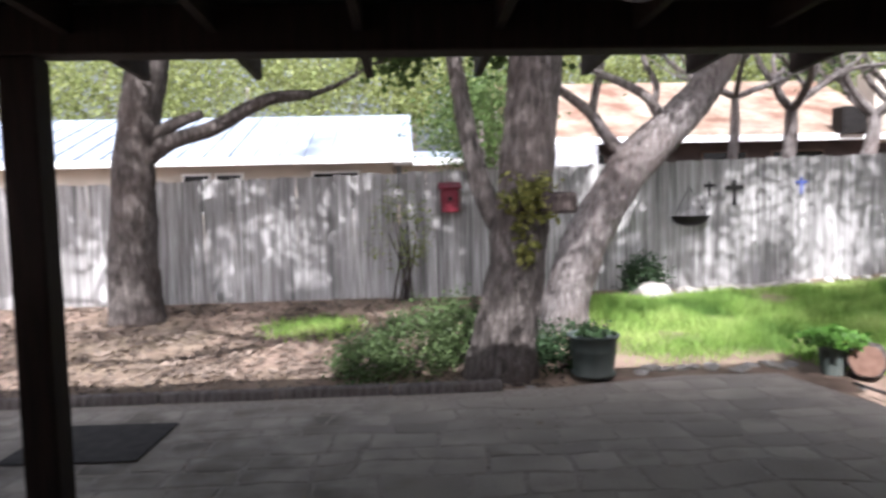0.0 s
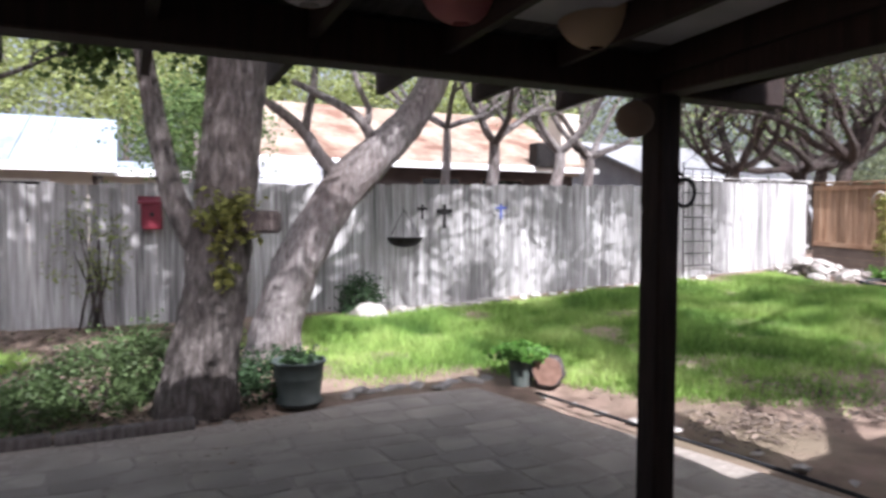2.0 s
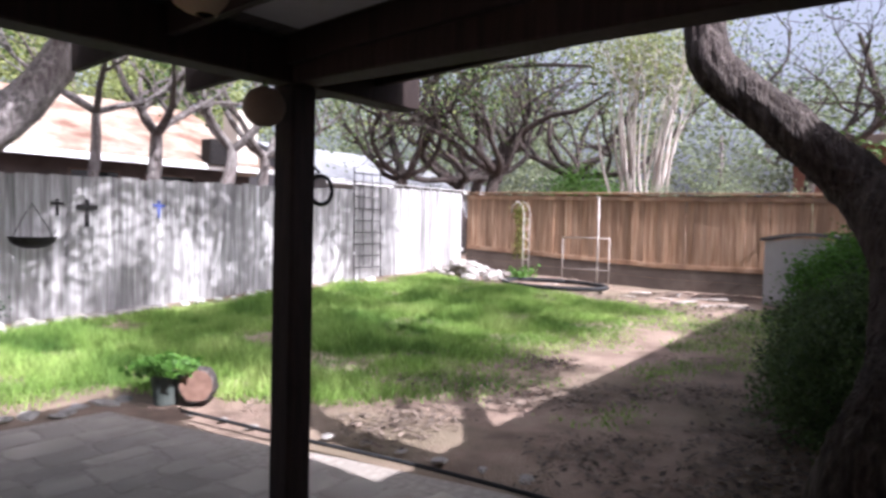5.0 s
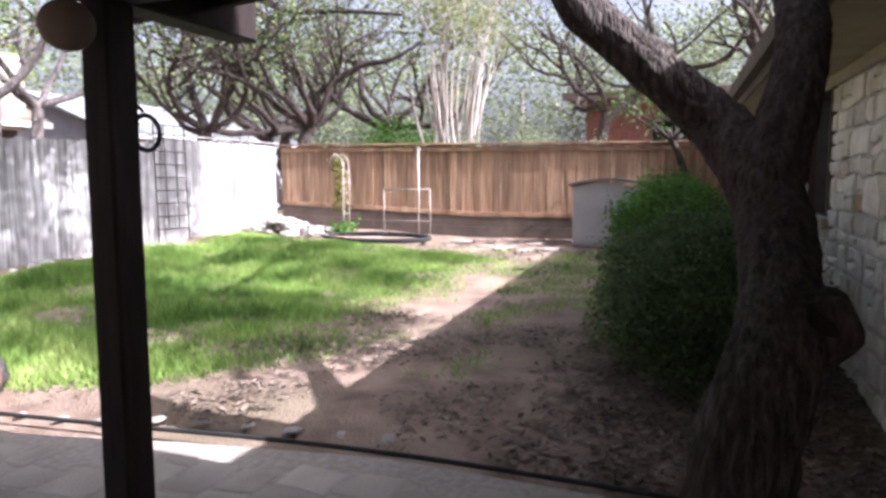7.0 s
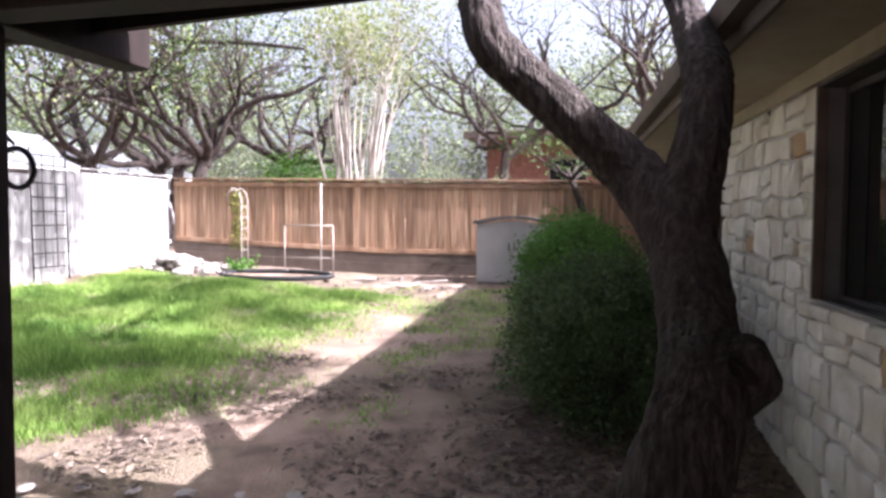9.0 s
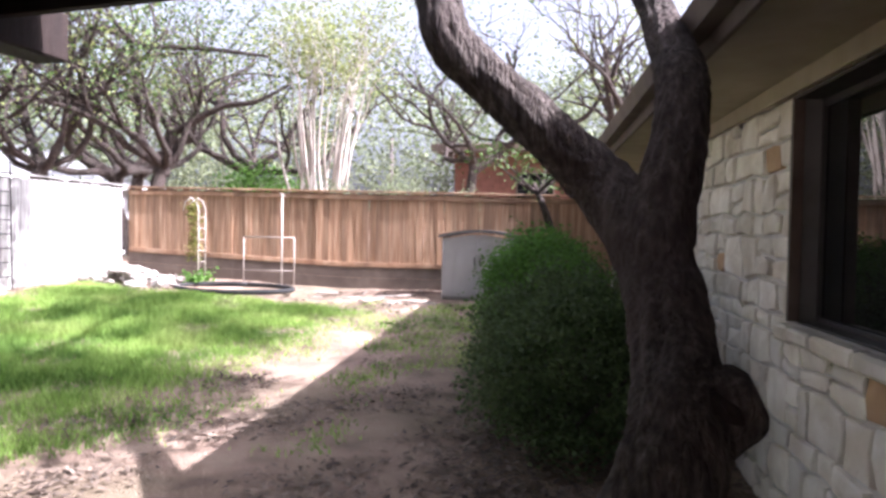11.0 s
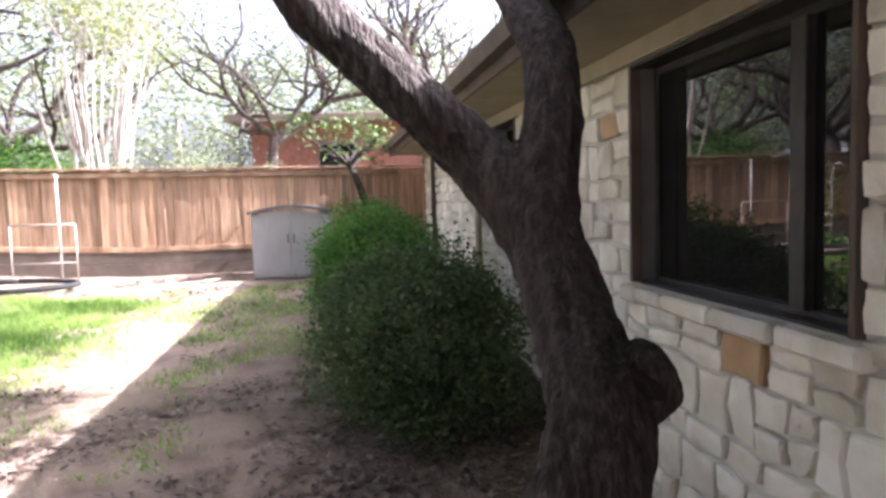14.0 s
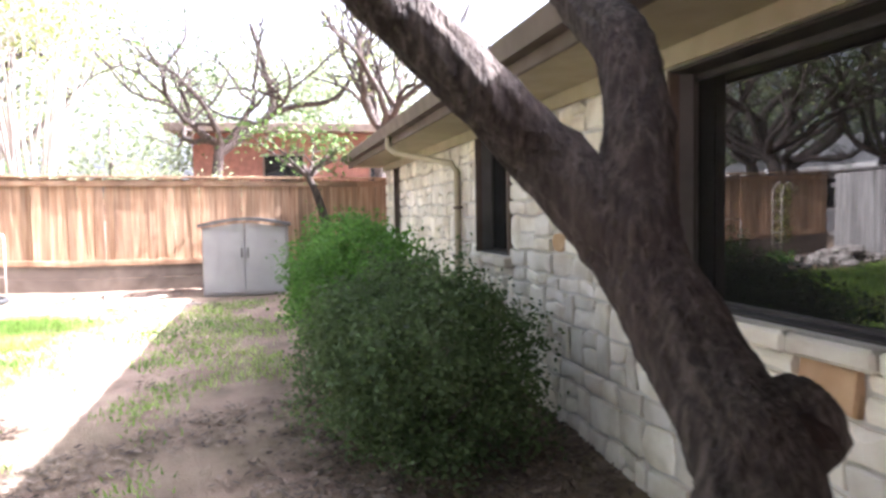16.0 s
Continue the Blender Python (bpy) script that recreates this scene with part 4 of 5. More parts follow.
build_foliage_mass("tree", "sunlit yellow-green tree behind the houses", [(-16, 27, 6.2, 1.1), (-11, 26, 5.6, 1.0), (-6.5, 28, 6.5, 1.15), (-2, 26, 5.8, 1.0), (2.5, 28, 6.4, 1.1), (7, 30, 6.2, 1.1), (12, 29, 6.5, 1.2), (17, 28, 6.5, 1.2), (-21, 25, 6, 1.2)], 3.0, 300, 0.2, M["leaf_light"], 61)
build_foliage_mass("tree", "dense green tree between the neighbouring houses", [(1.6, 14.5, 3.4, 1.0), (2.6, 19, 4.2, 1.1)], 1.3, 240, 0.11, M["leaf"], 62)
build_foliage_mass("tree", "green tree filling the distance beyond the side fence", [(28, 14, 5.0, 1.1), (29, 8, 5.5, 1.1), (30, 20, 5.2, 1.2), (31, -1, 6.5, 1.0), (33, 3, 6.2, 1.1), (26, 22, 5, 1.1), (30, -8, 6, 1.2), (24, 27, 5.5, 1.2)], 3.2, 300, 0.22, M["leaf_pale"], 63)
build_foliage_mass("tree", "tall olive-green oak filling the sky behind the houses", [(-13.5, 31, 8.5, 1.1), (-4, 32, 9.0, 1.1), (0.3, 33, 8.5, 1.1), (5, 35, 9.0, 1.2), (9.8, 34, 9.0, 1.2), (15, 34, 9.0, 1.2), (20.5, 32, 8.8, 1.2), (-9, 33, 9.0, 1.1)], 3.2, 300, 0.22, M["leaf_light"], 67)
build_foliage_mass("shrub", "bright green bamboo-like shrub beyond the side fence", [(19.5, 9.4, 2.6, 1.0), (20.2, 8.4, 2.2, 0.9)], 1.0, 170, 0.1, M["leaf_bright"], 64, "shrub", False)
build_foliage_mass("shrub", "light green shrub along the far side of the fence", [(16.2, 4.0, 2.3, 0.8), (15.8, 2.4, 1.95, 0.7), (16.4, 5.6, 2.2, 0.7)], 0.75, 130, 0.07, M["leaf_pale"], 65, "shrub", False)
build_tree("tree", "small tree with pale leaves behind the storage shed", [(13.75, 0.4, 0.35), (13.7, 0.45, 1.2), (13.55, 0.6, 1.9), (13.45, 0.85, 2.5)], [0.1, 0.085, 0.07, 0.05],
           ring_limbs(R, (13.5, 0.75, 2.3), 5, 0.9, 0.035, 0.3), M["bark"], M["leaf"], 66, 0.085, 8, 0.16, 2, 5, sides=9)


# ---- shrubs of the garden ----
def build_shrub(label, blobs, mat, seed, size=0.035, per=700, name="shrub", stems=8):
    """A leafy shrub over rounded bodies (x, y, z, rx, ry, rz), with stems from the ground."""
    rng = random.Random(seed)
    x0, y0 = blobs[0][0], blobs[0][1]
    z0 = level(x0, y0) - 0.02
    s = empty(name, x0, y0, z0, label, "shrub")
    o = Vector((x0, y0, z0))
    verts, faces = [], []
    for x, y, z, rx, ry, rz in blobs:
        for _ in range(per):
            d = Vector((rng.gauss(0, 1), rng.gauss(0, 1), rng.gauss(0, 1))).normalized()
            k = rng.uniform(0.5, 1) ** 0.35 * (1 + 0.34 * noise.noise(d * 2.3 + Vector((x, y, z))) + 0.34 * noise.noise(d * 5.5 + Vector((y, x, z))))
            c = Vector((x + d.x * rx * k, y + d.y * ry * k, z + d.z * rz * k)) - o
            if c.z > 0.03:
                leaves(rng, [c], 12, size * 1.5, size, verts, faces)
    mesh_object("foliage", verts, faces, mat, s)
    for _ in range(stems):
        x, y, z, rx, ry, rz = rng.choice(blobs)
        a = Vector((x + rng.uniform(-0.2, 0.2), y + rng.uniform(-0.2, 0.2), z0)) - o
        b = Vector((x + rng.uniform(-0.6, 0.6) * rx, y + rng.uniform(-0.6, 0.6) * ry, z + rng.uniform(0, 0.5) * rz)) - o
        v, f = tube([Vector((a.x, a.y, 0)), (a + b) * 0.5 + Vector((0.05, 0, 0)), b], [0.018, 0.014, 0.007], 6)
        mesh_object("stem", v, f, M["bark"], s, "", True)


build_shrub("dense dark green evergreen shrub beside the house wall", [(6.1, 0.0, 0.62, 0.72, 0.72, 0.56), (6.6, 0.1, 0.75, 0.7, 0.7, 0.55)], M["leaf_shrub"], 71, 0.035, 1500)
# brighter leaf colour than the near shrub stands in for sun on it
build_shrub("clipped shrub along the house wall, its brighter green put in for sun", [(7.6, 0.3, 0.95, 0.8, 0.62, 0.6), (8.7, 0.38, 1.0, 0.8, 0.6, 0.62)], M["leaf_bright"], 72, 0.036, 1300)
build_shrub("low dark green leafy plants at the foot of the oak", [(-0.05, 5.65, 0.25, 0.42, 0.4, 0.34), (0.35, 5.9, 0.3, 0.3, 0.3, 0.34), (-0.5, 5.5, 0.14, 0.32, 0.3, 0.24)], M["leaf_shrub"], 73, 0.042, 230, stems=16)
build_shrub("low leafy weeds by the green pot", [(1.35, 5.6, 0.15, 0.3, 0.25, 0.2)], M["leaf_dark"], 74, 0.05, 120, stems=3)
build_shrub("dark bushy plant at the foot of the back fence", [(3.45, 9.25, 0.4, 0.3, 0.15, 0.3)], M["leaf_dark"], 75, 0.05, 160, stems=3)
build_shrub("sparse flowering shrub against the back fence", [(-0.2, 9.2, 1.2, 0.45, 0.2, 0.6)], M["leaf_light"], 76, 0.05, 60, stems=7)


# ---- fence rails, posts ----
def fence_timber(fence, length, mat, heights, a, way, top_cap, kick):
    for k in range(int(length / 2.4) + 1):
        u = min(length - 0.05, k * 2.4)
        p = a + way * u
        part("post", box(u - 0.045, u + 0.045, 0.03, 0.12, level(p.x, p.y) - 0.1, heights(u / length) - 0.05, 0.004), mat, fence)
    n = int(length / 2.4)
    for k in range(n + 1):
        u0, u1 = k * 2.4, min(length, (k + 1) * 2.4)
        if u1 - u0 < 0.1:
            continue
        p, q = a + way * u0, a + way * u1
        for off, hh in ((0.35, 0.09), (1.45, 0.09)):
            z0, z1 = level(p.x, p.y) + off, level(q.x, q.y) + off
            slope = -math.degrees(math.atan2(z1 - z0, u1 - u0))
            part("rail", box(0, u1 - u0, 0.014, 0.05, 0, hh, 0.003, pose(u0, 0, z0, 0, slope, 0)), mat, fence)
        if top_cap:
            z0, z1 = heights(u0 / length), heights(u1 / length)
            slope = -math.degrees(math.atan2(z1 - z0, u1 - u0))
            part("cap_board", box(0, u1 - u0, -0.075, 0.075, 0.022, 0.055, 0.004, pose(u0, 0, z0, 0, slope, 0)), mat, fence)
            part("rail", box(0, u1 - u0, -0.05, -0.018, -0.12, -0.035, 0.004, pose(u0, 0, z0, 0, slope, 0)), mat, fence)
        if kick:
            z0, z1 = level(p.x, p.y), level(q.x, q.y)
            slope = -math.degrees(math.atan2(z1 - z0, u1 - u0))
            part("rail", box(0, u1 - u0, -0.055, -0.018, 0.42, 0.51, 0.004, pose(u0, 0, z0, 0, slope, 0)), mat, fence)
            part("kick_board", box(0, u1 - u0, -0.046, -0.019, -0.08, 0.2, 0.004, pose(u0, 0, z0, 0, slope, 0)), M["trim_brown"], fence, "dark weathered kick board")
            part("kick_board", box(0, u1 - u0, -0.044, -0.019, 0.205, 0.41, 0.004, pose(u0, 0, z0, 0, slope, 0)), M["trim_brown"], fence, "dark weathered kick board")


fence_timber(grey_fence, GL, M["fence_grey"], lambda k: 1.95 + 0.42 * k, Vector((-7.5, 9.55)), Vector((1, 0)), False, False)
_bw = (Vector((14.5, -2.2)) - Vector((14.1, 9.5))).normalized()
fence_timber(brown_fence, BL, M["fence_brown"], lambda k: 2.4 - 0.14 * k, Vector((14.1, 9.5)), _bw, True, True)
part("cap_board", box(17.8, 21.5, -0.07, 0.07, 2.455, 2.485, 0.004), M["fence_grey"], grey_fence, "sun-bleached cap board")


# ---- neighbouring houses ----
def build_neighbour(label, x0, x1, y0, y1, base, eave, rise, wall_mat, roof_mat, windows, over=0.5, flat=False, fascia=None, facing="y"):
    """facing y: front towards -y, ridge along x; facing x: front towards -x, ridge along y. windows: (from, to, z0, z1) along the front."""
    h = empty("house", (x0 + x1) / 2, (y0 + y1) / 2, base, label, "house")
    o = Vector(((x0 + x1) / 2, (y0 + y1) / 2, base))
    T = Matrix.Translation(-o)
    part("wall", box(x0, x1, y0, y1, base - 0.3, eave - 0.02, 0.01, T), wall_mat, h)
    if flat:
        part("roof", box(x0 - over, x1 + over, y0 - over, y1 + over, eave, eave + 0.22, 0.02, T), roof_mat, h)
        part("fascia", box(x0 - over - 0.04, x0 - over - 0.005, y0 - over, y1 + over, eave - 0.05, eave + 0.2, 0.01, T), fascia or M["trim_brown"], h)
    else:
        ym = (y0 + y1) / 2
        a, b, c, d = x0 - over, x1 + over, y0 - over, y1 + over
        for front in (True, False):
            ye = c if front else d
            v = [Vector(p) - o for p in ((a, ye, eave), (b, ye, eave), (b, ym, eave + rise), (a, ym, eave + rise), (a, ye, eave - 0.06), (b, ye, eave - 0.06), (b, ym, eave + rise - 0.1), (a, ym, eave + rise - 0.1))]
            mesh_object("roof", v, [(0, 1, 2, 3), (7, 6, 5, 4), (0, 4, 5, 1), (1, 5, 6, 2), (2, 6, 7, 3), (3, 7, 4, 0)], roof_mat, h)
        part("fascia", box(a, b, c - 0.03, c - 0.002, eave - 0.16, eave + 0.01, 0.01, T), fascia or M["white_paint"], h)
        for xa in (x0 + 0.01, x1 - 0.1):
            v = [Vector(p) - o for x in (xa, xa + 0.09) for p in ((x, y0, eave - 0.03), (x, y1, eave - 0.03), (x, ym, eave + rise - 0.12))]
            mesh_object("gable", v, [(0, 1, 2), (5, 4, 3), (0, 3, 4, 1), (1, 4, 5, 2), (2, 5, 3, 0)], wall_mat, h)
    for a, b, z0, z1 in windows:
        if facing == "y":
            w = part("window", box(a - 0.06, b + 0.06, y0 - 0.05, y0 - 0.002, z0 - 0.06, z1 + 0.06, 0.01, T), M["white_paint"] if wall_mat is not M["siding_shaded"] else M["trim_brown"], h)
            part("pane", box(a, b, y0 - 0.06, y0 - 0.052, z0, z1, 0, T), M["window_glass"], w)
        else:
            w = part("window", box(x0 - 0.05, x0 - 0.002, a - 0.06, b + 0.06, z0 - 0.06, z1 + 0.06, 0.01, T), M["trim_brown"], h)
            part("pane", box(x0 - 0.06, x0 - 0.052, a, b, z0, z1, 0, T), M["window_glass"], w)
    return h, o


pale_house, pale_o = build_neighbour("low neighbouring house with a pale sunlit metal roof", -15, -0.4, 16.5, 24.5, 0.5, 2.78, 1.55, M["siding"], M["white_roof"], [(-7.3, -6.5, 1.4, 2.4), (-5.6, -5.0, 1.5, 2.4), (-4.8, -4.2, 1.5, 2.4), (-2.4, -1.3, 1.5, 2.4)])
for k in range(26):
    x = -15.4 + k * 0.61
    ang = math.degrees(math.atan2(1.55, 4.5))
    part("roof_seam", box(-0.02, 0.02, 0, 4.7, 0, 0.035, 0.004, Matrix.Translation(-pale_o) @ pose(x, 16.0, 2.785, ang, 0, 0)), M["white_roof"], pale_house)
build_neighbour("small pale lean-to beside the low house", -0.2, 1.5, 16.7, 19.5, 0.5, 2.72, 0.3, M["siding"], M["white_roof"], [], over=0.2)
# no porch is built; the dark wall colour stands in for its shade
tan_house, tan_o = build_neighbour("neighbouring house with a brown shingle roof and walls coloured dark for porch shade", 3.2, 13.6, 17.8, 27, 0.5, 3.22, 2.3, M["siding_shaded"], M["tan_roof"], [(8.2, 9.4, 1.8, 2.8), (10.2, 11.6, 1.8, 2.8), (4.4, 5.4, 1.8, 2.8)], over=0.6)
part("chimney", box(13.0, 13.75, 17.6, 18.4, 3.0, 5.0, 0.02, Matrix.Translation(-tan_o)), M["siding"], tan_house, "tan brick chimney")
part("vent", box(11.7, 12.4, 17.0, 17.5, 3.2, 3.95, 0.03, Matrix.Translation(-tan_o)), M["iron"], tan_house, "black roof vent box")
part("porch_wall", box(2.6, 4.9, 16.6, 17.0, 0.4, 3.0, 0.02, Matrix.Translation(-tan_o)), M["siding_grey"], tan_house, "pale grey side wall")
build_neighbour("low grey-roofed house beyond the garden corner", 17.0, 27, 18, 25, 0.5, 3.15, 1.5, M["siding_grey"], M["grey_roof"], [(18.5, 19.5, 1.6, 2.7), (21, 22.2, 1.6, 2.7)])
build_neighbour("red brick house with a flat overhanging roof", 24.5, 32, -4.5, 4.4, 0.6, 4.35, 0, M["brick_red"], M["trim_brown"], [(1.0, 2.2, 2.4, 3.6), (-2.5, -1.2, 2.4, 3.6)], over=0.7, flat=True, facing="x")

# ---- things in the garden ----
def build_storage_shed(x, y0, y1):
    base = level(x, (y0 + y1) / 2) - 0.02
    w = y1 - y0
    s = empty("storage_shed", x, (y0 + y1) / 2, base, "low grey resin storage shed with double doors and dark lid", "storage shed")
    h = 1.12
    part("body", box(0.03, 0.75, -w / 2, w / 2, 0, h, 0.02), M["resin"], s)
    for sgn in (-1, 1):
        n = 9
        a, b = (0.008, w / 2 - 0.03) if sgn > 0 else (-w / 2 + 0.03, -0.008)
        ys = [a + (b - a) * i / n for i in range(n + 1)]
        arch = lambda v: h - 0.04 + 0.1 * math.cos(v / (w / 2) * math.pi / 2)
        verts = [(xx, v, zz) for xx in (-0.005, 0.028) for v in ys for zz in (0.06, arch(v))]
        m = 2 * (n + 1)
        faces = []
        for i in range(n):
            q = 2 * i
            faces += [(q, q + 1, q + 3, q + 2), (m + q + 2, m + q + 3, m + q + 1, m + q), (q + 1, m + q + 1, m + q + 3, q + 3), (q, q + 2, m + q + 2, m + q)]
        faces += [(0, m, m + 1, 1), (2 * n, 2 * n + 1, m + 2 * n + 1, m + 2 * n)]
        d = mesh_object("door", verts, faces, M["resin"], s)
        part("handle", box(-0.03, -0.006, sgn * 0.05 - 0.012, sgn * 0.05 + 0.012, 0.62, 0.78, 0.005), M["resin_dark"], d)
        for off in (0.3, 0.62):
            part("groove", box(-0.010, -0.0052, sgn * w / 2 * off - 0.006, sgn * w / 2 * off + 0.006, 0.1, h - 0.02, 0.001), M["resin"], d)
    n = 14
    verts, faces = [], []
    for xx in (-0.07, 0.8):
        for i in range(n + 1):
            v = -w / 2 - 0.05 + (w + 0.1) * i / n
            z = h + 0.1 * math.cos(max(-1, min(1, v / (w / 2 + 0.05))) * math.pi / 2)
            verts += [(xx, v, z), (xx, v, z + 0.05)]
    m = 2 * (n + 1)
    for i in range(n):
        q = 2 * i
        faces += [(q, q + 2, q + 3, q + 1), (m + q, m + q + 1, m + q + 3, m + q + 2), (q + 1, q + 3, m + q + 3, m + q + 1), (q, m + q, m + q + 2, q + 2)]
    faces += [(0, 1, m + 1, m), (2 * n, m + 2 * n, m + 2 * n + 1, 2 * n + 1)]
    mesh_object("lid", verts, faces, M["resin_dark"], s, "dark grey curved lid")


build_storage_shed(13.25, 1.14, 2.47)


def build_rock(x, y, s, label, group="", seed=0, z=0.0, flat=0.7, mat="rock"):
    rng = random.Random(seed)
    ob = part("rock", rock_mesh(rng, s * rng.uniform(0.8, 1.3), s * rng.uniform(0.7, 1.1), s * flat), M[mat])
    ob.matrix_world = pose(x, y, level(x, y) - 0.03 + s * flat * 0.3 + z, rng.uniform(-12, 12), rng.uniform(-12, 12), rng.uniform(0, 360))
    return tagged(ob, label, "rock", group)


build_rock(3.55, 9.0, 0.3, "pale rounded boulder at the foot of the fence", seed=1, flat=0.6)
for k in range(9):
    build_rock(4.1 + k * 0.24 + R.uniform(-0.05, 0.05), 9.2 + R.uniform(-0.06, 0.06), R.uniform(0.11, 0.17), "flat pale edging stone along the back fence", "fence edging stones", 100 + k, flat=0.5)
for k in range(14):
    build_rock(6.4 + k * 0.32 + R.uniform(-0.08, 0.08), 9.33 + R.uniform(-0.05, 0.04), R.uniform(0.05, 0.1), "small grey stone at the fence foot", "fence foot stones", 130 + k, flat=0.6, mat="mortar")
for k in range(70):
    a, d = R.uniform(0, 6.28), R.uniform(0, 1)
    build_rock(12.75 + math.cos(a) * d * 0.8, 8.5 + math.sin(a) * d * 1.05, R.uniform(0.06, 0.17), "rough pale limestone piece in a heap", "rock pile", 160 + k, z=0.3 * (1 - d) * R.random() + 0.03, flat=R.uniform(0.35, 0.8), mat="rock_brown" if k % 3 == 0 else "rock")
for k in range(11):
    build_rock(2.05 + k * 0.15 + R.uniform(-0.04, 0.04), 5.42 + R.uniform(-0.08, 0.1), R.uniform(0.07, 0.13), "flat pale stone bordering the lawn", "lawn border stones", 200 + k, flat=0.3)
for k in range(10):
    y = 4.7 - k * 0.33
    build_rock(4.12 + 0.03 * k + R.uniform(-0.03, 0.03) - 0.45 * max(0, (y - 2.9) / 2.3), y, R.uniform(0.035, 0.07), "small pale stone along the patio edge", "patio edge stones", 220 + k, flat=0.4)
for k, (x, y) in enumerate([(0.1, 5.05), (0.62, 4.98), (0.95, 5.0)]):
    build_rock(x, y, 0.06, "small white stone at the foot of the oak", "oak foot stones", 240 + k, flat=0.6)


def build_pot(x, y):
    z = 0.0
    p = empty("plant_pot", x, y, z, "weathered green ribbed tub with plants, on the patio edge", "plant pot")
    prof = [(0.0, 0.0), (0.17, 0.0), (0.18, 0.02), (0.205, 0.03), (0.205, 0.05), (0.185, 0.06), (0.205, 0.24), (0.212, 0.25), (0.208, 0.27), (0.22, 0.37), (0.235, 0.375), (0.24, 0.4), (0.225, 0.405), (0.2, 0.37), (0.19, 0.33), (0.0, 0.33)]
    n = 28
    verts = [(r * math.cos(2 * math.pi * k / n), r * math.sin(2 * math.pi * k / n), h) for r, h in prof for k in range(n)]
    faces = [(i * n + k, i * n + (k + 1) % n, (i + 1) * n + (k + 1) % n, (i + 1) * n + k) for i in range(len(prof) - 1) for k in range(n)]
    mesh_object("tub", verts, faces, M["green_pot"], p, "", True)
    v, f = [], []
    leaves(random.Random(3), [Vector((R.uniform(-0.13, 0.13), R.uniform(-0.13, 0.13), 0.4 + R.uniform(-0.02, 0.06))) for _ in range(30)], 6, 0.04, 0.06, v, f)
    mesh_object("foliage", v, f, M["leaf_dark"], p)


build_pot(1.58, 5.25)


def build_stump():
    s = empty("log_stump", 4.0, 4.95, level(4.0, 4.95) - 0.02, "short brown sawn log lying tilted by the lawn", "log")
    v, f = tube([Vector((0.12, 0.16, 0.13)), Vector((0.07, 0.1, 0.145)), Vector((0.0, 0.0, 0.165)), Vector((-0.055, -0.075, 0.18))], [0.17, 0.165, 0.16, 0.15], 28, 0.16, furrow=0.01)
    mesh_object("bark_side", v, f, M["bark_mid"], s, "", True)
    v, f = tube([Vector((-0.04, -0.055, 0.176)), Vector((-0.06, -0.082, 0.1815))], [0.143, 0.138], 20, 0.1)
    mesh_object("cut_face", v, f, M["cut_wood"], s, "brown sawn face")
    p = empty("potted_plant", 3.8, 5.13, level(3.8, 5.13), "light green leafy plant in a dark pot behind the log", "plant")
    v, f = tube([Vector((0, 0, -0.02)), Vector((0, 0, 0.1)), Vector((0, 0, 0.22)), Vector((0, 0, 0.235)), Vector((0, 0, 0.25))], [0.1, 0.115, 0.13, 0.145, 0.14], 20)
    mesh_object("pot", v, f, M["green_pot"], p, "dark green pot")
    v, f = [], []
    spots = []
    for k in range(80):
        a, d = 2.4 * k, 0.27 * math.sqrt(R.random())
        spots.append(Vector((math.cos(a) * d, math.sin(a) * d, 0.37 - 0.9 * d * d + R.uniform(-0.04, 0.02))))
    leaves(random.Random(8), spots, 5, 0.03, 0.085, v, f, 0.4)
    mesh_object("foliage", v, f, M["leaf_bright"], p)
    v, f = [], []
    for k in range(7):
        tube([Vector((0, 0, 0.2)), Vector((0.05 * math.cos(k), 0.05 * math.sin(k), 0.28)), Vector((0.16 * math.cos(k), 0.16 * math.sin(k), 0.34))], [0.008, 0.006, 0.003], 5, 0, v, f)
    mesh_object("stem", v, f, M["leaf_bright"], p)


build_stump()

mat_ob = part("door_mat", box(-0.46, 0.46, -0.38, 0.38, 0, 0.014, 0.005), M["mat_dark"])
mat_ob.matrix_world = pose(-2.36, 3.95, 0.001, 0, 0, -2)
tagged(mat_ob, "dark grey rubber mat on the patio slab", "mat")


def build_edging():
    rng = random.Random(14)
    for k in range(5):
        x0 = -4.2 + k * 0.98
        ob = part("edging_timber", box(0, 0.96, -0.045, 0.045, 0, 0.09, 0.012), M["bark_grey"])
        ob.matrix_world = pose(x0, 4.93 + rng.uniform(-0.01, 0.01), -0.01, 0, rng.uniform(-0.4, 0.4), rng.uniform(-1, 1))
        tagged(ob, "weathered timber edging of the planting bed", "edging", "bed edging")
    pts = [Vector(p) for p in ((3.72, 4.72, 0.0), (3.8, 4.2, 0.0), (3.92, 3.4, 0.0), (4.05, 2.6, 0.005), (4.15, 1.9, 0.0), (4.2, 1.2, 0.0), (4.24, 0.4, -0.01), (4.26, -0.2, -0.02))]
    p, r = catmull(pts, [0.015] * 8, 0.15)
    v, f = tube(p, r, 8, 0.1)
    tagged(mesh_object("edging_hose", v, f, M["black_rubber"], None, "", True), "black plastic lawn edging along the patio", "edging")


build_edging()


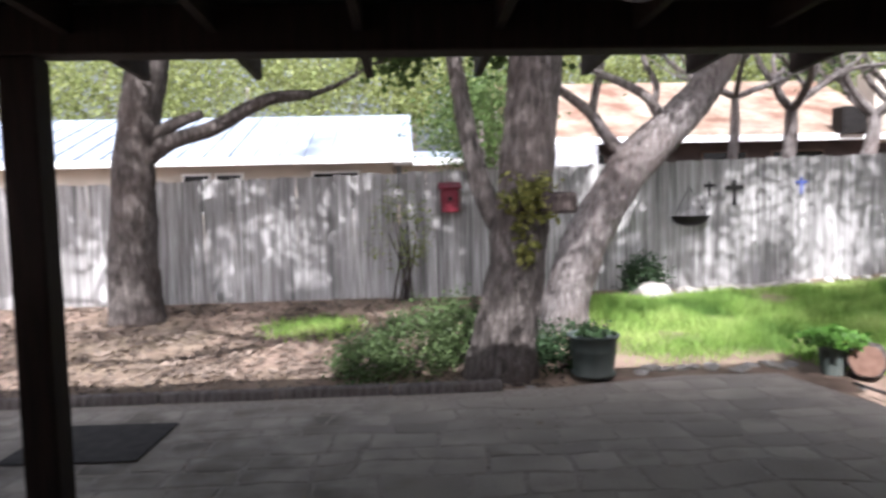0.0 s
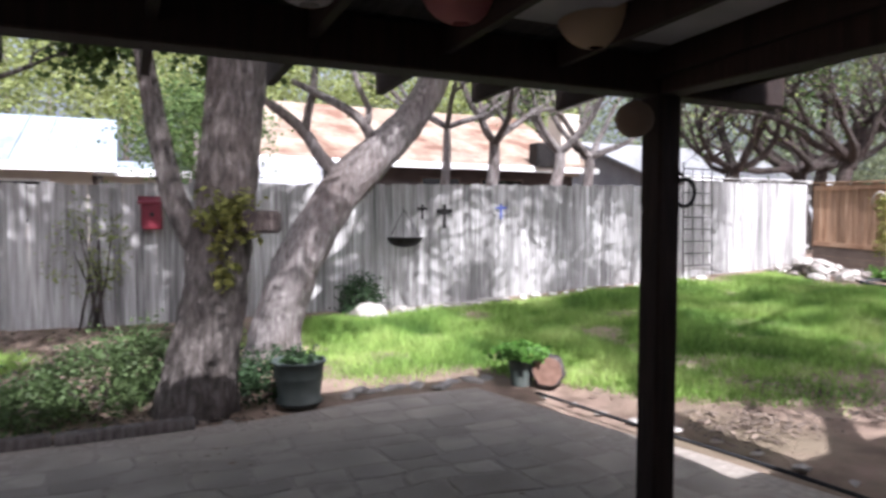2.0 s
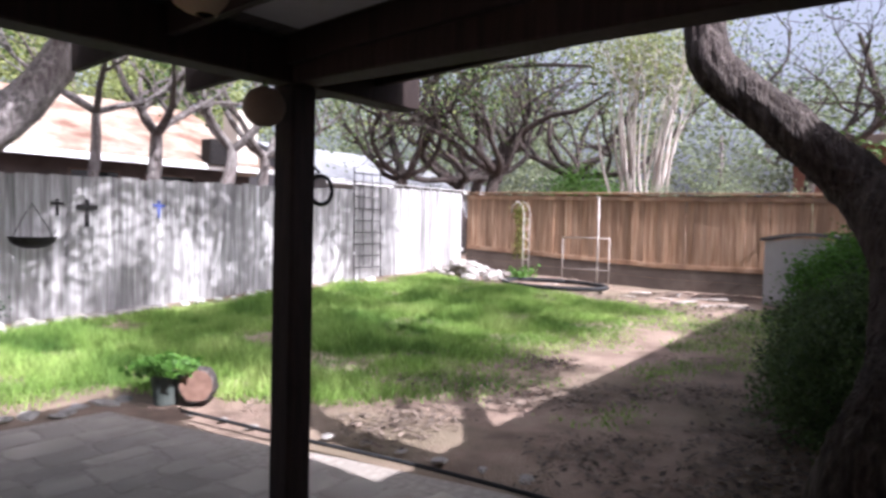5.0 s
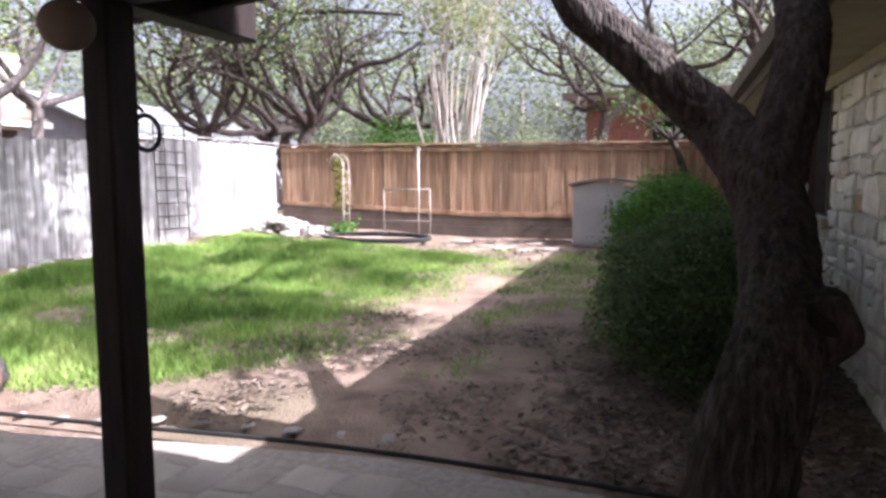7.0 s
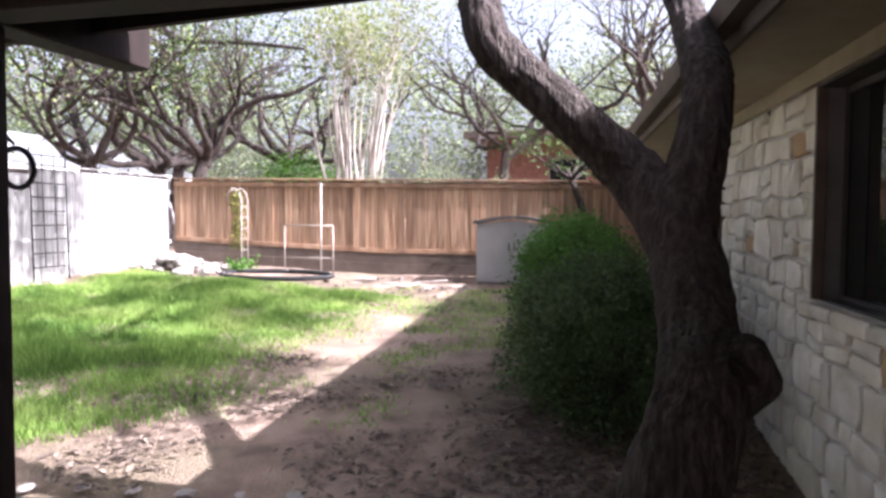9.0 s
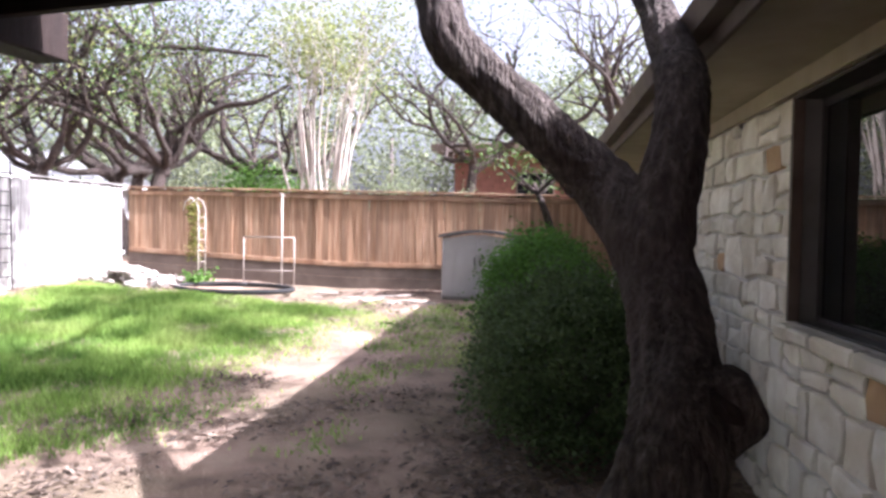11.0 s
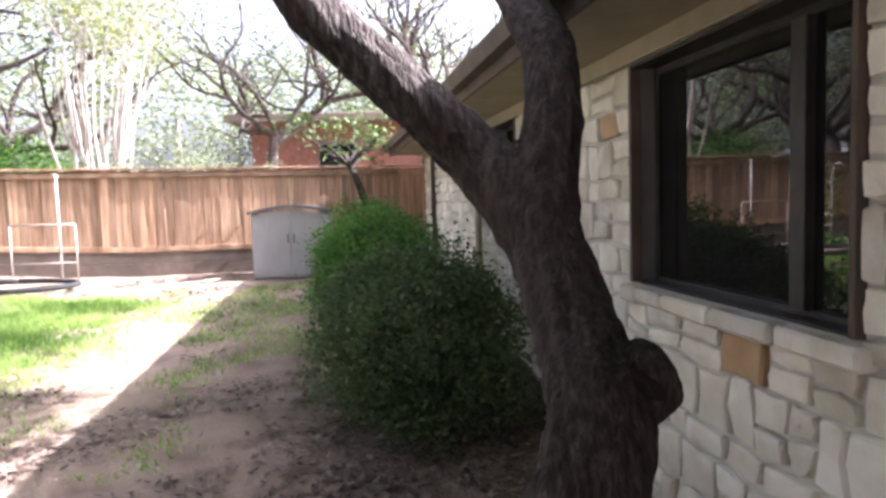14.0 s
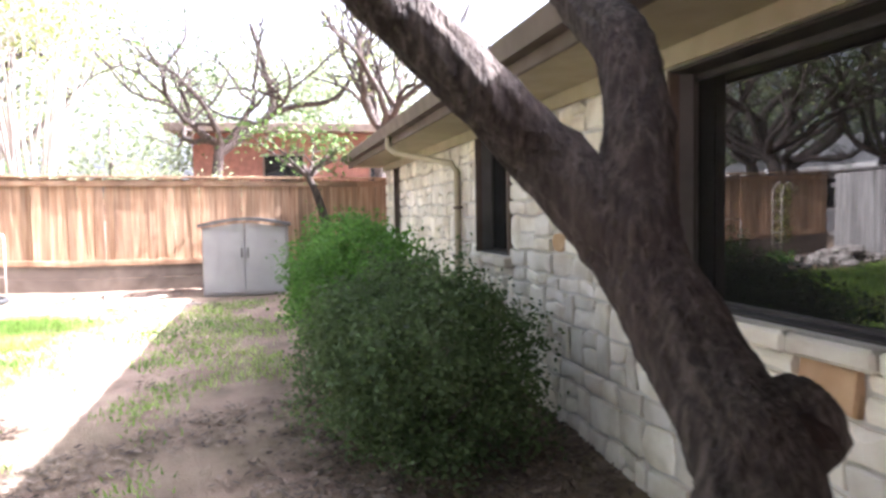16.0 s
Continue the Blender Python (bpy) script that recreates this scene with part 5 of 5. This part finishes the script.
def build_lantern(x, y, z, r, mat, label, wire=0.25):
    l = empty("paper_lantern", x, y, z + r, label, "lantern", "hanging paper lanterns")
    n, rings = 28, 22
    verts, faces = [], []
    for i in range(rings + 1):
        t = math.pi * (0.07 + 0.86 * i / rings)
        k = 1 - 0.018 * (i % 2)
        for j in range(n):
            a = 2 * math.pi * j / n
            verts.append((r * k * math.sin(t) * math.cos(a), r * k * math.sin(t) * math.sin(a), -r + r * math.cos(t) * 0.95))
    for i in range(rings):
        for j in range(n):
            faces.append((i * n + j, i * n + (j + 1) % n, (i + 1) * n + (j + 1) % n, (i + 1) * n + j))
    mesh_object("shade", verts, faces, mat, l, "", True)
    rod("string", [(0, 0, -r * 0.1), (0, 0, wire)], 0.003, M["iron"], l, "", 5)
    rod("rim", [(r * 0.22 * math.cos(k * 0.5236), r * 0.22 * math.sin(k * 0.5236), -r * 0.07) for k in range(13)], 0.004, M["iron"], l, "", 5)


build_lantern(0.8, 1.74, 2.56, 0.165, M["paper_white"], "round white paper lantern hung from the patio roof", 0.1)
build_lantern(1.4, 1.74, 2.57, 0.165, M["paper_pink"], "round pink paper lantern hung from the patio roof", 0.1)
build_lantern(2.05, 1.74, 2.55, 0.17, M["paper_cream"], "round cream paper lantern hung from the patio roof", 0.1)
build_lantern(2.6, 2.12, 2.17, 0.1, M["paper_brown"], "small brownish paper lantern beside the post", 0.04)


def build_ring_hook():
    h = empty("ring_hook", 2.9, 2.15, 1.8, "black iron ring hanger fixed to the post", "hook")
    rod("ring", [(0.085 + 0.075 * math.cos(k * math.pi / 12), 0, 0.075 * math.sin(k * math.pi / 12)) for k in range(25)], 0.011, M["iron"], h)
    part("plate", box(-0.012, 0.008, -0.02, 0.02, -0.09, 0.11, 0.004), M["iron"], h)
    rod("arm", [(0.0, 0, 0.09), (0.03, 0, 0.12), (0.07, 0, 0.09)], 0.008, M["iron"], h)
    for z in (0.36, 0.24, -0.18, -0.3, -0.44):
        c = empty("cleat", 2.9, 2.15, 1.8 + z, "small dark cleat screwed to the post", "cleat", "post cleats")
        part("cleat_body", box(-0.014, 0.02, -0.03, 0.03, -0.05, 0.05, 0.008), M["iron"], c)


build_ring_hook()


# ---- on the back fence ----
def build_birdhouse():
    b = empty("birdhouse", 0.55, 9.4, 1.48, "bright red painted birdhouse hung on the back fence", "birdhouse")
    part("body", box(-0.13, 0.13, -0.12, 0.1, 0, 0.34, 0.008), M["red_paint"], b)
    v = [(x, y, z) for x in (-0.17, 0.17) for y, z in ((-0.17, 0.34), (0.12, 0.42), (0.12, 0.45), (-0.17, 0.37))]
    mesh_object("lid", v, [(3, 2, 1, 0), (4, 5, 6, 7), (0, 1, 5, 4), (1, 2, 6, 5), (2, 3, 7, 6), (3, 0, 4, 7)], M["red_paint"], b)
    v, f = tube([Vector((0, -0.122, 0.2)), Vector((0, -0.124, 0.2))], [0.03, 0.03], 14)
    mesh_object("entrance_hole", v, f, M["iron"], b)


def build_wall_basket(x, z):
    b = empty("wall_basket", x, 9.5, z, "dark half-round hanging basket on the back fence", "basket")
    n, m = 16, 7
    verts, faces = [], []
    for i in range(m + 1):
        t = math.pi / 2 * i / m
        for k in range(n + 1):
            a = math.pi * k / n
            verts.append((0.29 * math.cos(a) * math.cos(t), -0.26 * math.sin(a) * math.cos(t), -0.15 * math.sin(t)))
    for i in range(m):
        for k in range(n):
            faces.append((i * (n + 1) + k, i * (n + 1) + k + 1, (i + 1) * (n + 1) + k + 1, (i + 1) * (n + 1) + k))
    mesh_object("bowl", verts, faces, M["iron"], b, "", True)
    rod("rim", [(0.295 * math.cos(math.pi * k / 16), -0.265 * math.sin(math.pi * k / 16), 0.005) for k in range(17)], 0.014, M["iron"], b)
    for sx in (-0.26, 0.26):
        rod("chain", [(sx, -0.03, 0), (sx * 0.5, -0.01, 0.25), (0, 0.02, 0.46)], 0.006, M["iron"], b)


def build_cross(x, z, s, mat, label):
    c = empty("wall_cross", x, 9.525, z, label, "cross", "crosses on the fence")
    part("upright", box(-0.025 * s, 0.025 * s, -0.012, 0.0, -0.17 * s, 0.13 * s, 0.004), mat, c)
    part("crossbar", box(-0.11 * s, 0.11 * s, -0.016, -0.002, 0.02 * s, 0.07 * s, 0.004), mat, c)


build_birdhouse()
build_wall_basket(4.3, 1.32)
build_cross(5.02, 1.7, 1.3, M["iron"], "dark iron cross hung on the back fence")
build_cross(4.62, 1.76, 0.8, M["iron"], "small dark cross hung on the back fence")
build_cross(6.1, 1.78, 0.9, M["blue_paint"], "small blue painted cross on the back fence")


def build_trellis():
    t = empty("trellis", 10.6, 9.44, level(10.6, 9.44) - 0.02, "tall dark garden trellis leaning on the back fence", "trellis")
    for x in (-0.38, 0.38):
        rod("upright", [(x, 0, 0), (x, 0.05, 2.3)], 0.014, M["iron"], t)
    for k in range(9):
        rod("rung", [(-0.38, 0.006 * k, 0.25 + k * 0.24), (0.38, 0.006 * k, 0.25 + k * 0.24)], 0.01, M["iron"], t)
    for x in (-0.13, 0.13):
        rod("bar", [(x, 0, 0.25), (x, 0.05, 2.2)], 0.008, M["iron"], t)


build_trellis()


# ---- by the side fence ----
def build_frame_stand():
    x = 13.45
    z = level(x, 5.9) - 0.02
    s = empty("rebounder_frame", x, 5.95, z, "pale metal ball-rebounder frame standing on the ground", "sports frame")
    w = 0.53
    for y in (-w, w):
        rod("upright", [(0, y, 0), (0, y, 1.0)], 0.013, M["metal_pale"], s)
        rod("foot", [(0, y, 0.02), (-0.6, y, 0.02)], 0.013, M["metal_pale"], s)
    rod("top_bar", [(0, -w, 1.0), (0, w, 1.0)], 0.013, M["metal_pale"], s)
    rod("low_bar", [(0, -w, 0.35), (0, w, 0.35)], 0.01, M["metal_pale"], s)
    p = empty("pole", 13.6, 5.75, z, "tall thin pale metal pole by the side fence", "pole")
    rod("shaft", [(0, 0, 0), (0, 0, 1.85)], 0.02, M["bark_pale"], p)
    rod("crossarm", [(0, -0.05, 1.8), (0, 0.05, 1.86)], 0.014, M["metal_pale"], p)
    t = empty("trampoline_ring", 12.75, 6.3, level(12.75, 6.3) + 0.02, "black padded ring lying on the bare ground", "ring")
    pts = [Vector((0.55 * math.cos(2 * math.pi * k / 40), 1.15 * math.sin(2 * math.pi * k / 40), 0.025 + 0.025 * math.cos(2 * math.pi * k / 40))) for k in range(41)]
    v, f = tube(pts, [0.045] * 41, 8)
    mesh_object("padding", v, f, M["black_rubber"], t, "", True)


build_frame_stand()


def build_arch_post():
    x, y = 13.35, 7.5
    z = level(x, y) - 0.02
    a = empty("garden_arch", x, y, z, "slim pale garden arch with a climbing vine", "garden arch")
    for dx in (-0.12, 0.12):
        rod("hoop", [(dx, -0.17, 0), (dx, -0.17, 1.45), (dx, -0.12, 1.6), (dx, 0, 1.68), (dx, 0.12, 1.6), (dx, 0.17, 1.42)], 0.014, M["bark_pale"], a)
    for k in range(6):
        rod("rung", [(-0.12, -0.17, 0.2 + k * 0.22), (0.12, -0.17, 0.2 + k * 0.22)], 0.007, M["bark_pale"], a)
    v, f = [], []
    rng = random.Random(91)
    leaves(rng, [Vector((rng.uniform(-0.12, 0.12), -0.1 + 0.16 * rng.random(), rng.uniform(0.45, 1.62))) for _ in range(80)], 9, 0.05, 0.06, v, f)
    mesh_object("vine", v, f, M["yellow_leaf"], a)
    v, f = [], []
    leaves(rng, [Vector((rng.uniform(-0.3, 0.3), rng.uniform(-0.35, 0.25), rng.uniform(0.02, 0.18))) for _ in range(40)], 8, 0.05, 0.08, v, f)
    mesh_object("weed", v, f, M["leaf_bright"], a)["kind"] = "stuff"


build_arch_post()


# ---- the plant tied to the oak ----
def build_tree_planter():
    p = empty("hanging_planter", 1.05, 5.13, 1.62, "wooden basket with a trailing yellow-green fern tied to the oak", "planter")
    part("basket", box(0.02, 0.34, -0.13, 0.08, -0.1, 0.09, 0.03), M["bark"], p, "brown wooden basket")
    rng = random.Random(17)
    v, f = [], []
    pts = [Vector((rng.gauss(-0.08, 0.11), rng.gauss(-0.04, 0.06), rng.uniform(-0.15, 0.22))) for _ in range(60)]
    trail = [Vector((rng.gauss(-0.13, 0.05), rng.gauss(-0.02, 0.04), rng.uniform(-0.55, -0.1))) for _ in range(22)]
    leaves(rng, pts, 7, 0.035, 0.065, v, f)
    mesh_object("fern", v, f, M["yellow_leaf"], p, "trailing yellow-green fern")
    v, f = [], []
    leaves(rng, trail, 7, 0.035, 0.065, v, f)
    mesh_object("trailing_frond", v, f, M["yellow_leaf"], p)["kind"] = "stuff"


build_tree_planter()


# ---- loose litter on the ground ----
def build_litter():
    rng = random.Random(31)
    verts, faces = [], []
    def scatter(n, x0, x1, y0, y1, keep, size):
        for _ in range(n):
            x, y = rng.uniform(x0, x1), rng.uniform(y0, y1)
            if rng.random() > keep(x, y):
                continue
            z = level(x, y) - 0.02 + 0.012 + 0.02 * rng.random() + noise.noise(Vector((x * 0.9, y * 0.9, 0))) * 0.03
            a, s = rng.uniform(0, 6.28), size * rng.uniform(0.5, 1.5)
            d = Vector((math.cos(a), math.sin(a), rng.uniform(-0.4, 0.4))) * s
            w = Vector((-math.sin(a), math.cos(a), rng.uniform(-0.5, 0.5))) * s * 0.45
            p = Vector((x, y, z))
            i = len(verts)
            verts.extend((p - d, p + w, p + d, p - w))
            faces.append((i, i + 1, i + 2, i + 3))
    clump = lambda x, y: smoothstep(-0.15, 0.35, noise.noise(Vector((x * 1.1, y * 1.1, 9))))
    scatter(9000, 4.3, 7.6, -1.1, 1.4, lambda x, y: smoothstep(1.4, 0.3, y) if y > 0.3 else 1.0, 0.03)
    scatter(26000, -6.5, 1.6, 5.0, 9.4, lambda x, y: 0.25 + 0.75 * clump(x, y), 0.04)
    scatter(7000, 4.2, 7.5, 1.2, 4.6, clump, 0.028)
    scatter(5000, 10.5, 14, 2.5, 9.3, clump, 0.04)
    scatter(2500, 7.5, 13, -0.9, 2.4, clump, 0.03)
    on_patio = lambda x, y: (0.9 if (x - 0.7) ** 2 + (y - 4.7) ** 2 < 0.5 else 0.12 * clump(x, y)) if inside(x, y, PATIO) else 0
    scatter(5000, -3.5, 4.2, 1.0, 5.1, on_patio, 0.025)
    tagged(mesh_object("leaf_litter", verts, faces, M["litter"]), "scattered dry brown leaves and bark mulch", "leaf litter", kind="stuff")
    # thin grass and weeds in the shaded strip
    verts, faces = [], []
    for _ in range(15000):
        x, y = rng.uniform(5.5, 12.8), rng.uniform(0.8, 3.6)
        k = smoothstep(0.0, 0.45, noise.noise(Vector((x * 0.9, y * 1.2, 21))) + 0.35 * smoothstep(7.2, 9.0, x) * smoothstep(0.8, 1.4, y) * (1 - smoothstep(2.2, 2.8, y)))
        if rng.random() > k:
            continue
        z = level(x, y) - 0.02
        hgt, a = rng.uniform(0.02, 0.07), rng.uniform(0, 3.14)
        i = len(verts)
        verts.extend(((x - 0.008 * math.cos(a), y - 0.008 * math.sin(a), z), (x + 0.008 * math.cos(a), y + 0.008 * math.sin(a), z), (x + rng.gauss(0, 0.03), y + rng.gauss(0, 0.03), z + hgt)))
        faces.append((i, i + 1, i + 2))
    for _ in range(6000):
        x, y = rng.uniform(-2.2, -0.4), rng.uniform(6.7, 8.6)
        if rng.random() > 1 - smoothstep(0.3, 0.9, math.hypot((x + 1.3) / 0.9, (y - 7.6) / 0.9)):
            continue
        z = level(x, y) - 0.02
        hgt, a = rng.uniform(0.04, 0.13), rng.uniform(0, 3.14)
        i = len(verts)
        verts.extend(((x - 0.008 * math.cos(a), y - 0.008 * math.sin(a), z), (x + 0.008 * math.cos(a), y + 0.008 * math.sin(a), z), (x + rng.gauss(0, 0.04), y + rng.gauss(0, 0.04), z + hgt)))
        faces.append((i, i + 1, i + 2))
    tagged(mesh_object("weeds", verts, faces, M["grass"]), "thin patchy weeds in the shaded strip", "weeds", kind="stuff")


build_litter()


def build_sticks():
    rng = random.Random(44)
    for k in range(12):
        x, y = rng.uniform(12.2, 13.4), rng.uniform(2.9, 5.2)
        a, L = rng.uniform(0, 6.28), rng.uniform(0.25, 0.7)
        z = level(x, y) + 0.01
        ob = rod("stick", [(0, 0, 0), (L * 0.5, 0.03, 0.01), (L, -0.02, 0)], rng.uniform(0.008, 0.02), M["bark_pale"])
        ob.matrix_world = pose(x, y, z, 0, 0, math.degrees(a))
        tagged(ob, "pale fallen branch lying on bare soil", "branch", "fallen branches")


build_sticks()
build_stones()


# ---- stones of the patio ----
def bent(x, y):
    """Bends the rows of the patio stones."""
    q = Vector((x * 1.7, y * 1.9, 3))
    return x + 0.09 * noise.noise(q) + 0.03 * noise.noise(q * 2.7), y + 0.08 * noise.noise(q + Vector((0, 0, 8))) + 0.03 * noise.noise(q * 2.6 + Vector((0, 0, 5)))


def patio_stone(rng, x, y, w, h):
    spots = ((0, 0), (0.5, 0), (1, 0), (1, 0.5), (1, 1), (0.5, 1), (0, 1), (0, 0.5))
    cx, cy = bent(x + w / 2, y + h / 2)
    gap, lift = rng.uniform(0.006, 0.014), rng.uniform(-0.003, 0.001)
    rim = []
    for i, (a, b) in enumerate(spots):
        px, py = bent(x + a * w, y + b * h)
        L = math.hypot(cx - px, cy - py)
        k = (gap + (rng.uniform(0.0, 0.025) if i % 2 == 0 else rng.uniform(-0.003, 0.004))) / L
        rim.append((px + (cx - px) * k, py + (cy - py) * k))
    verts = []
    for inset, z in ((0.0, -0.02), (0.0, lift - 0.004), (0.012, lift)):
        for px, py in rim:
            k = inset / math.hypot(cx - px, cy - py) * rng.uniform(0.6, 1.6)
            verts.append((px + (cx - px) * k, py + (cy - py) * k, z + (rng.uniform(-0.0015, 0.0015) if inset else 0)))
    faces = [(r * 8 + i, r * 8 + (i + 1) % 8, (r + 1) * 8 + (i + 1) % 8, (r + 1) * 8 + i) for r in (0, 1) for i in range(8)]
    return verts, faces + [tuple(range(16, 24))]


def build_pavers():
    rng = random.Random(19)
    verts, faces, placed = [], [], 0
    y = -2.4
    while y < 5.1:
        h = rng.uniform(0.2, 0.34)
        x = -6.4 + rng.uniform(0, 0.2)
        while x < 4.2:
            w = rng.uniform(0.26, 0.52)
            if all(inside(px, py, PATIO) for px in (x, x + w) for py in (y, y + h)):
                v, f = patio_stone(rng, x, y, w, h)
                if x > -0.6 and y > 0.2 and placed < 300:
                    mesh_object("paver", v, f, M["paver_piece"], patio)
                    placed += 1
                else:
                    i = len(verts)
                    verts.extend(v)
                    faces.extend(tuple(k + i for k in q) for q in f)
            x += w
        y += h
    mesh_object("paving", verts, faces, M["paver"], patio)["kind"] = "stuff"


build_pavers()
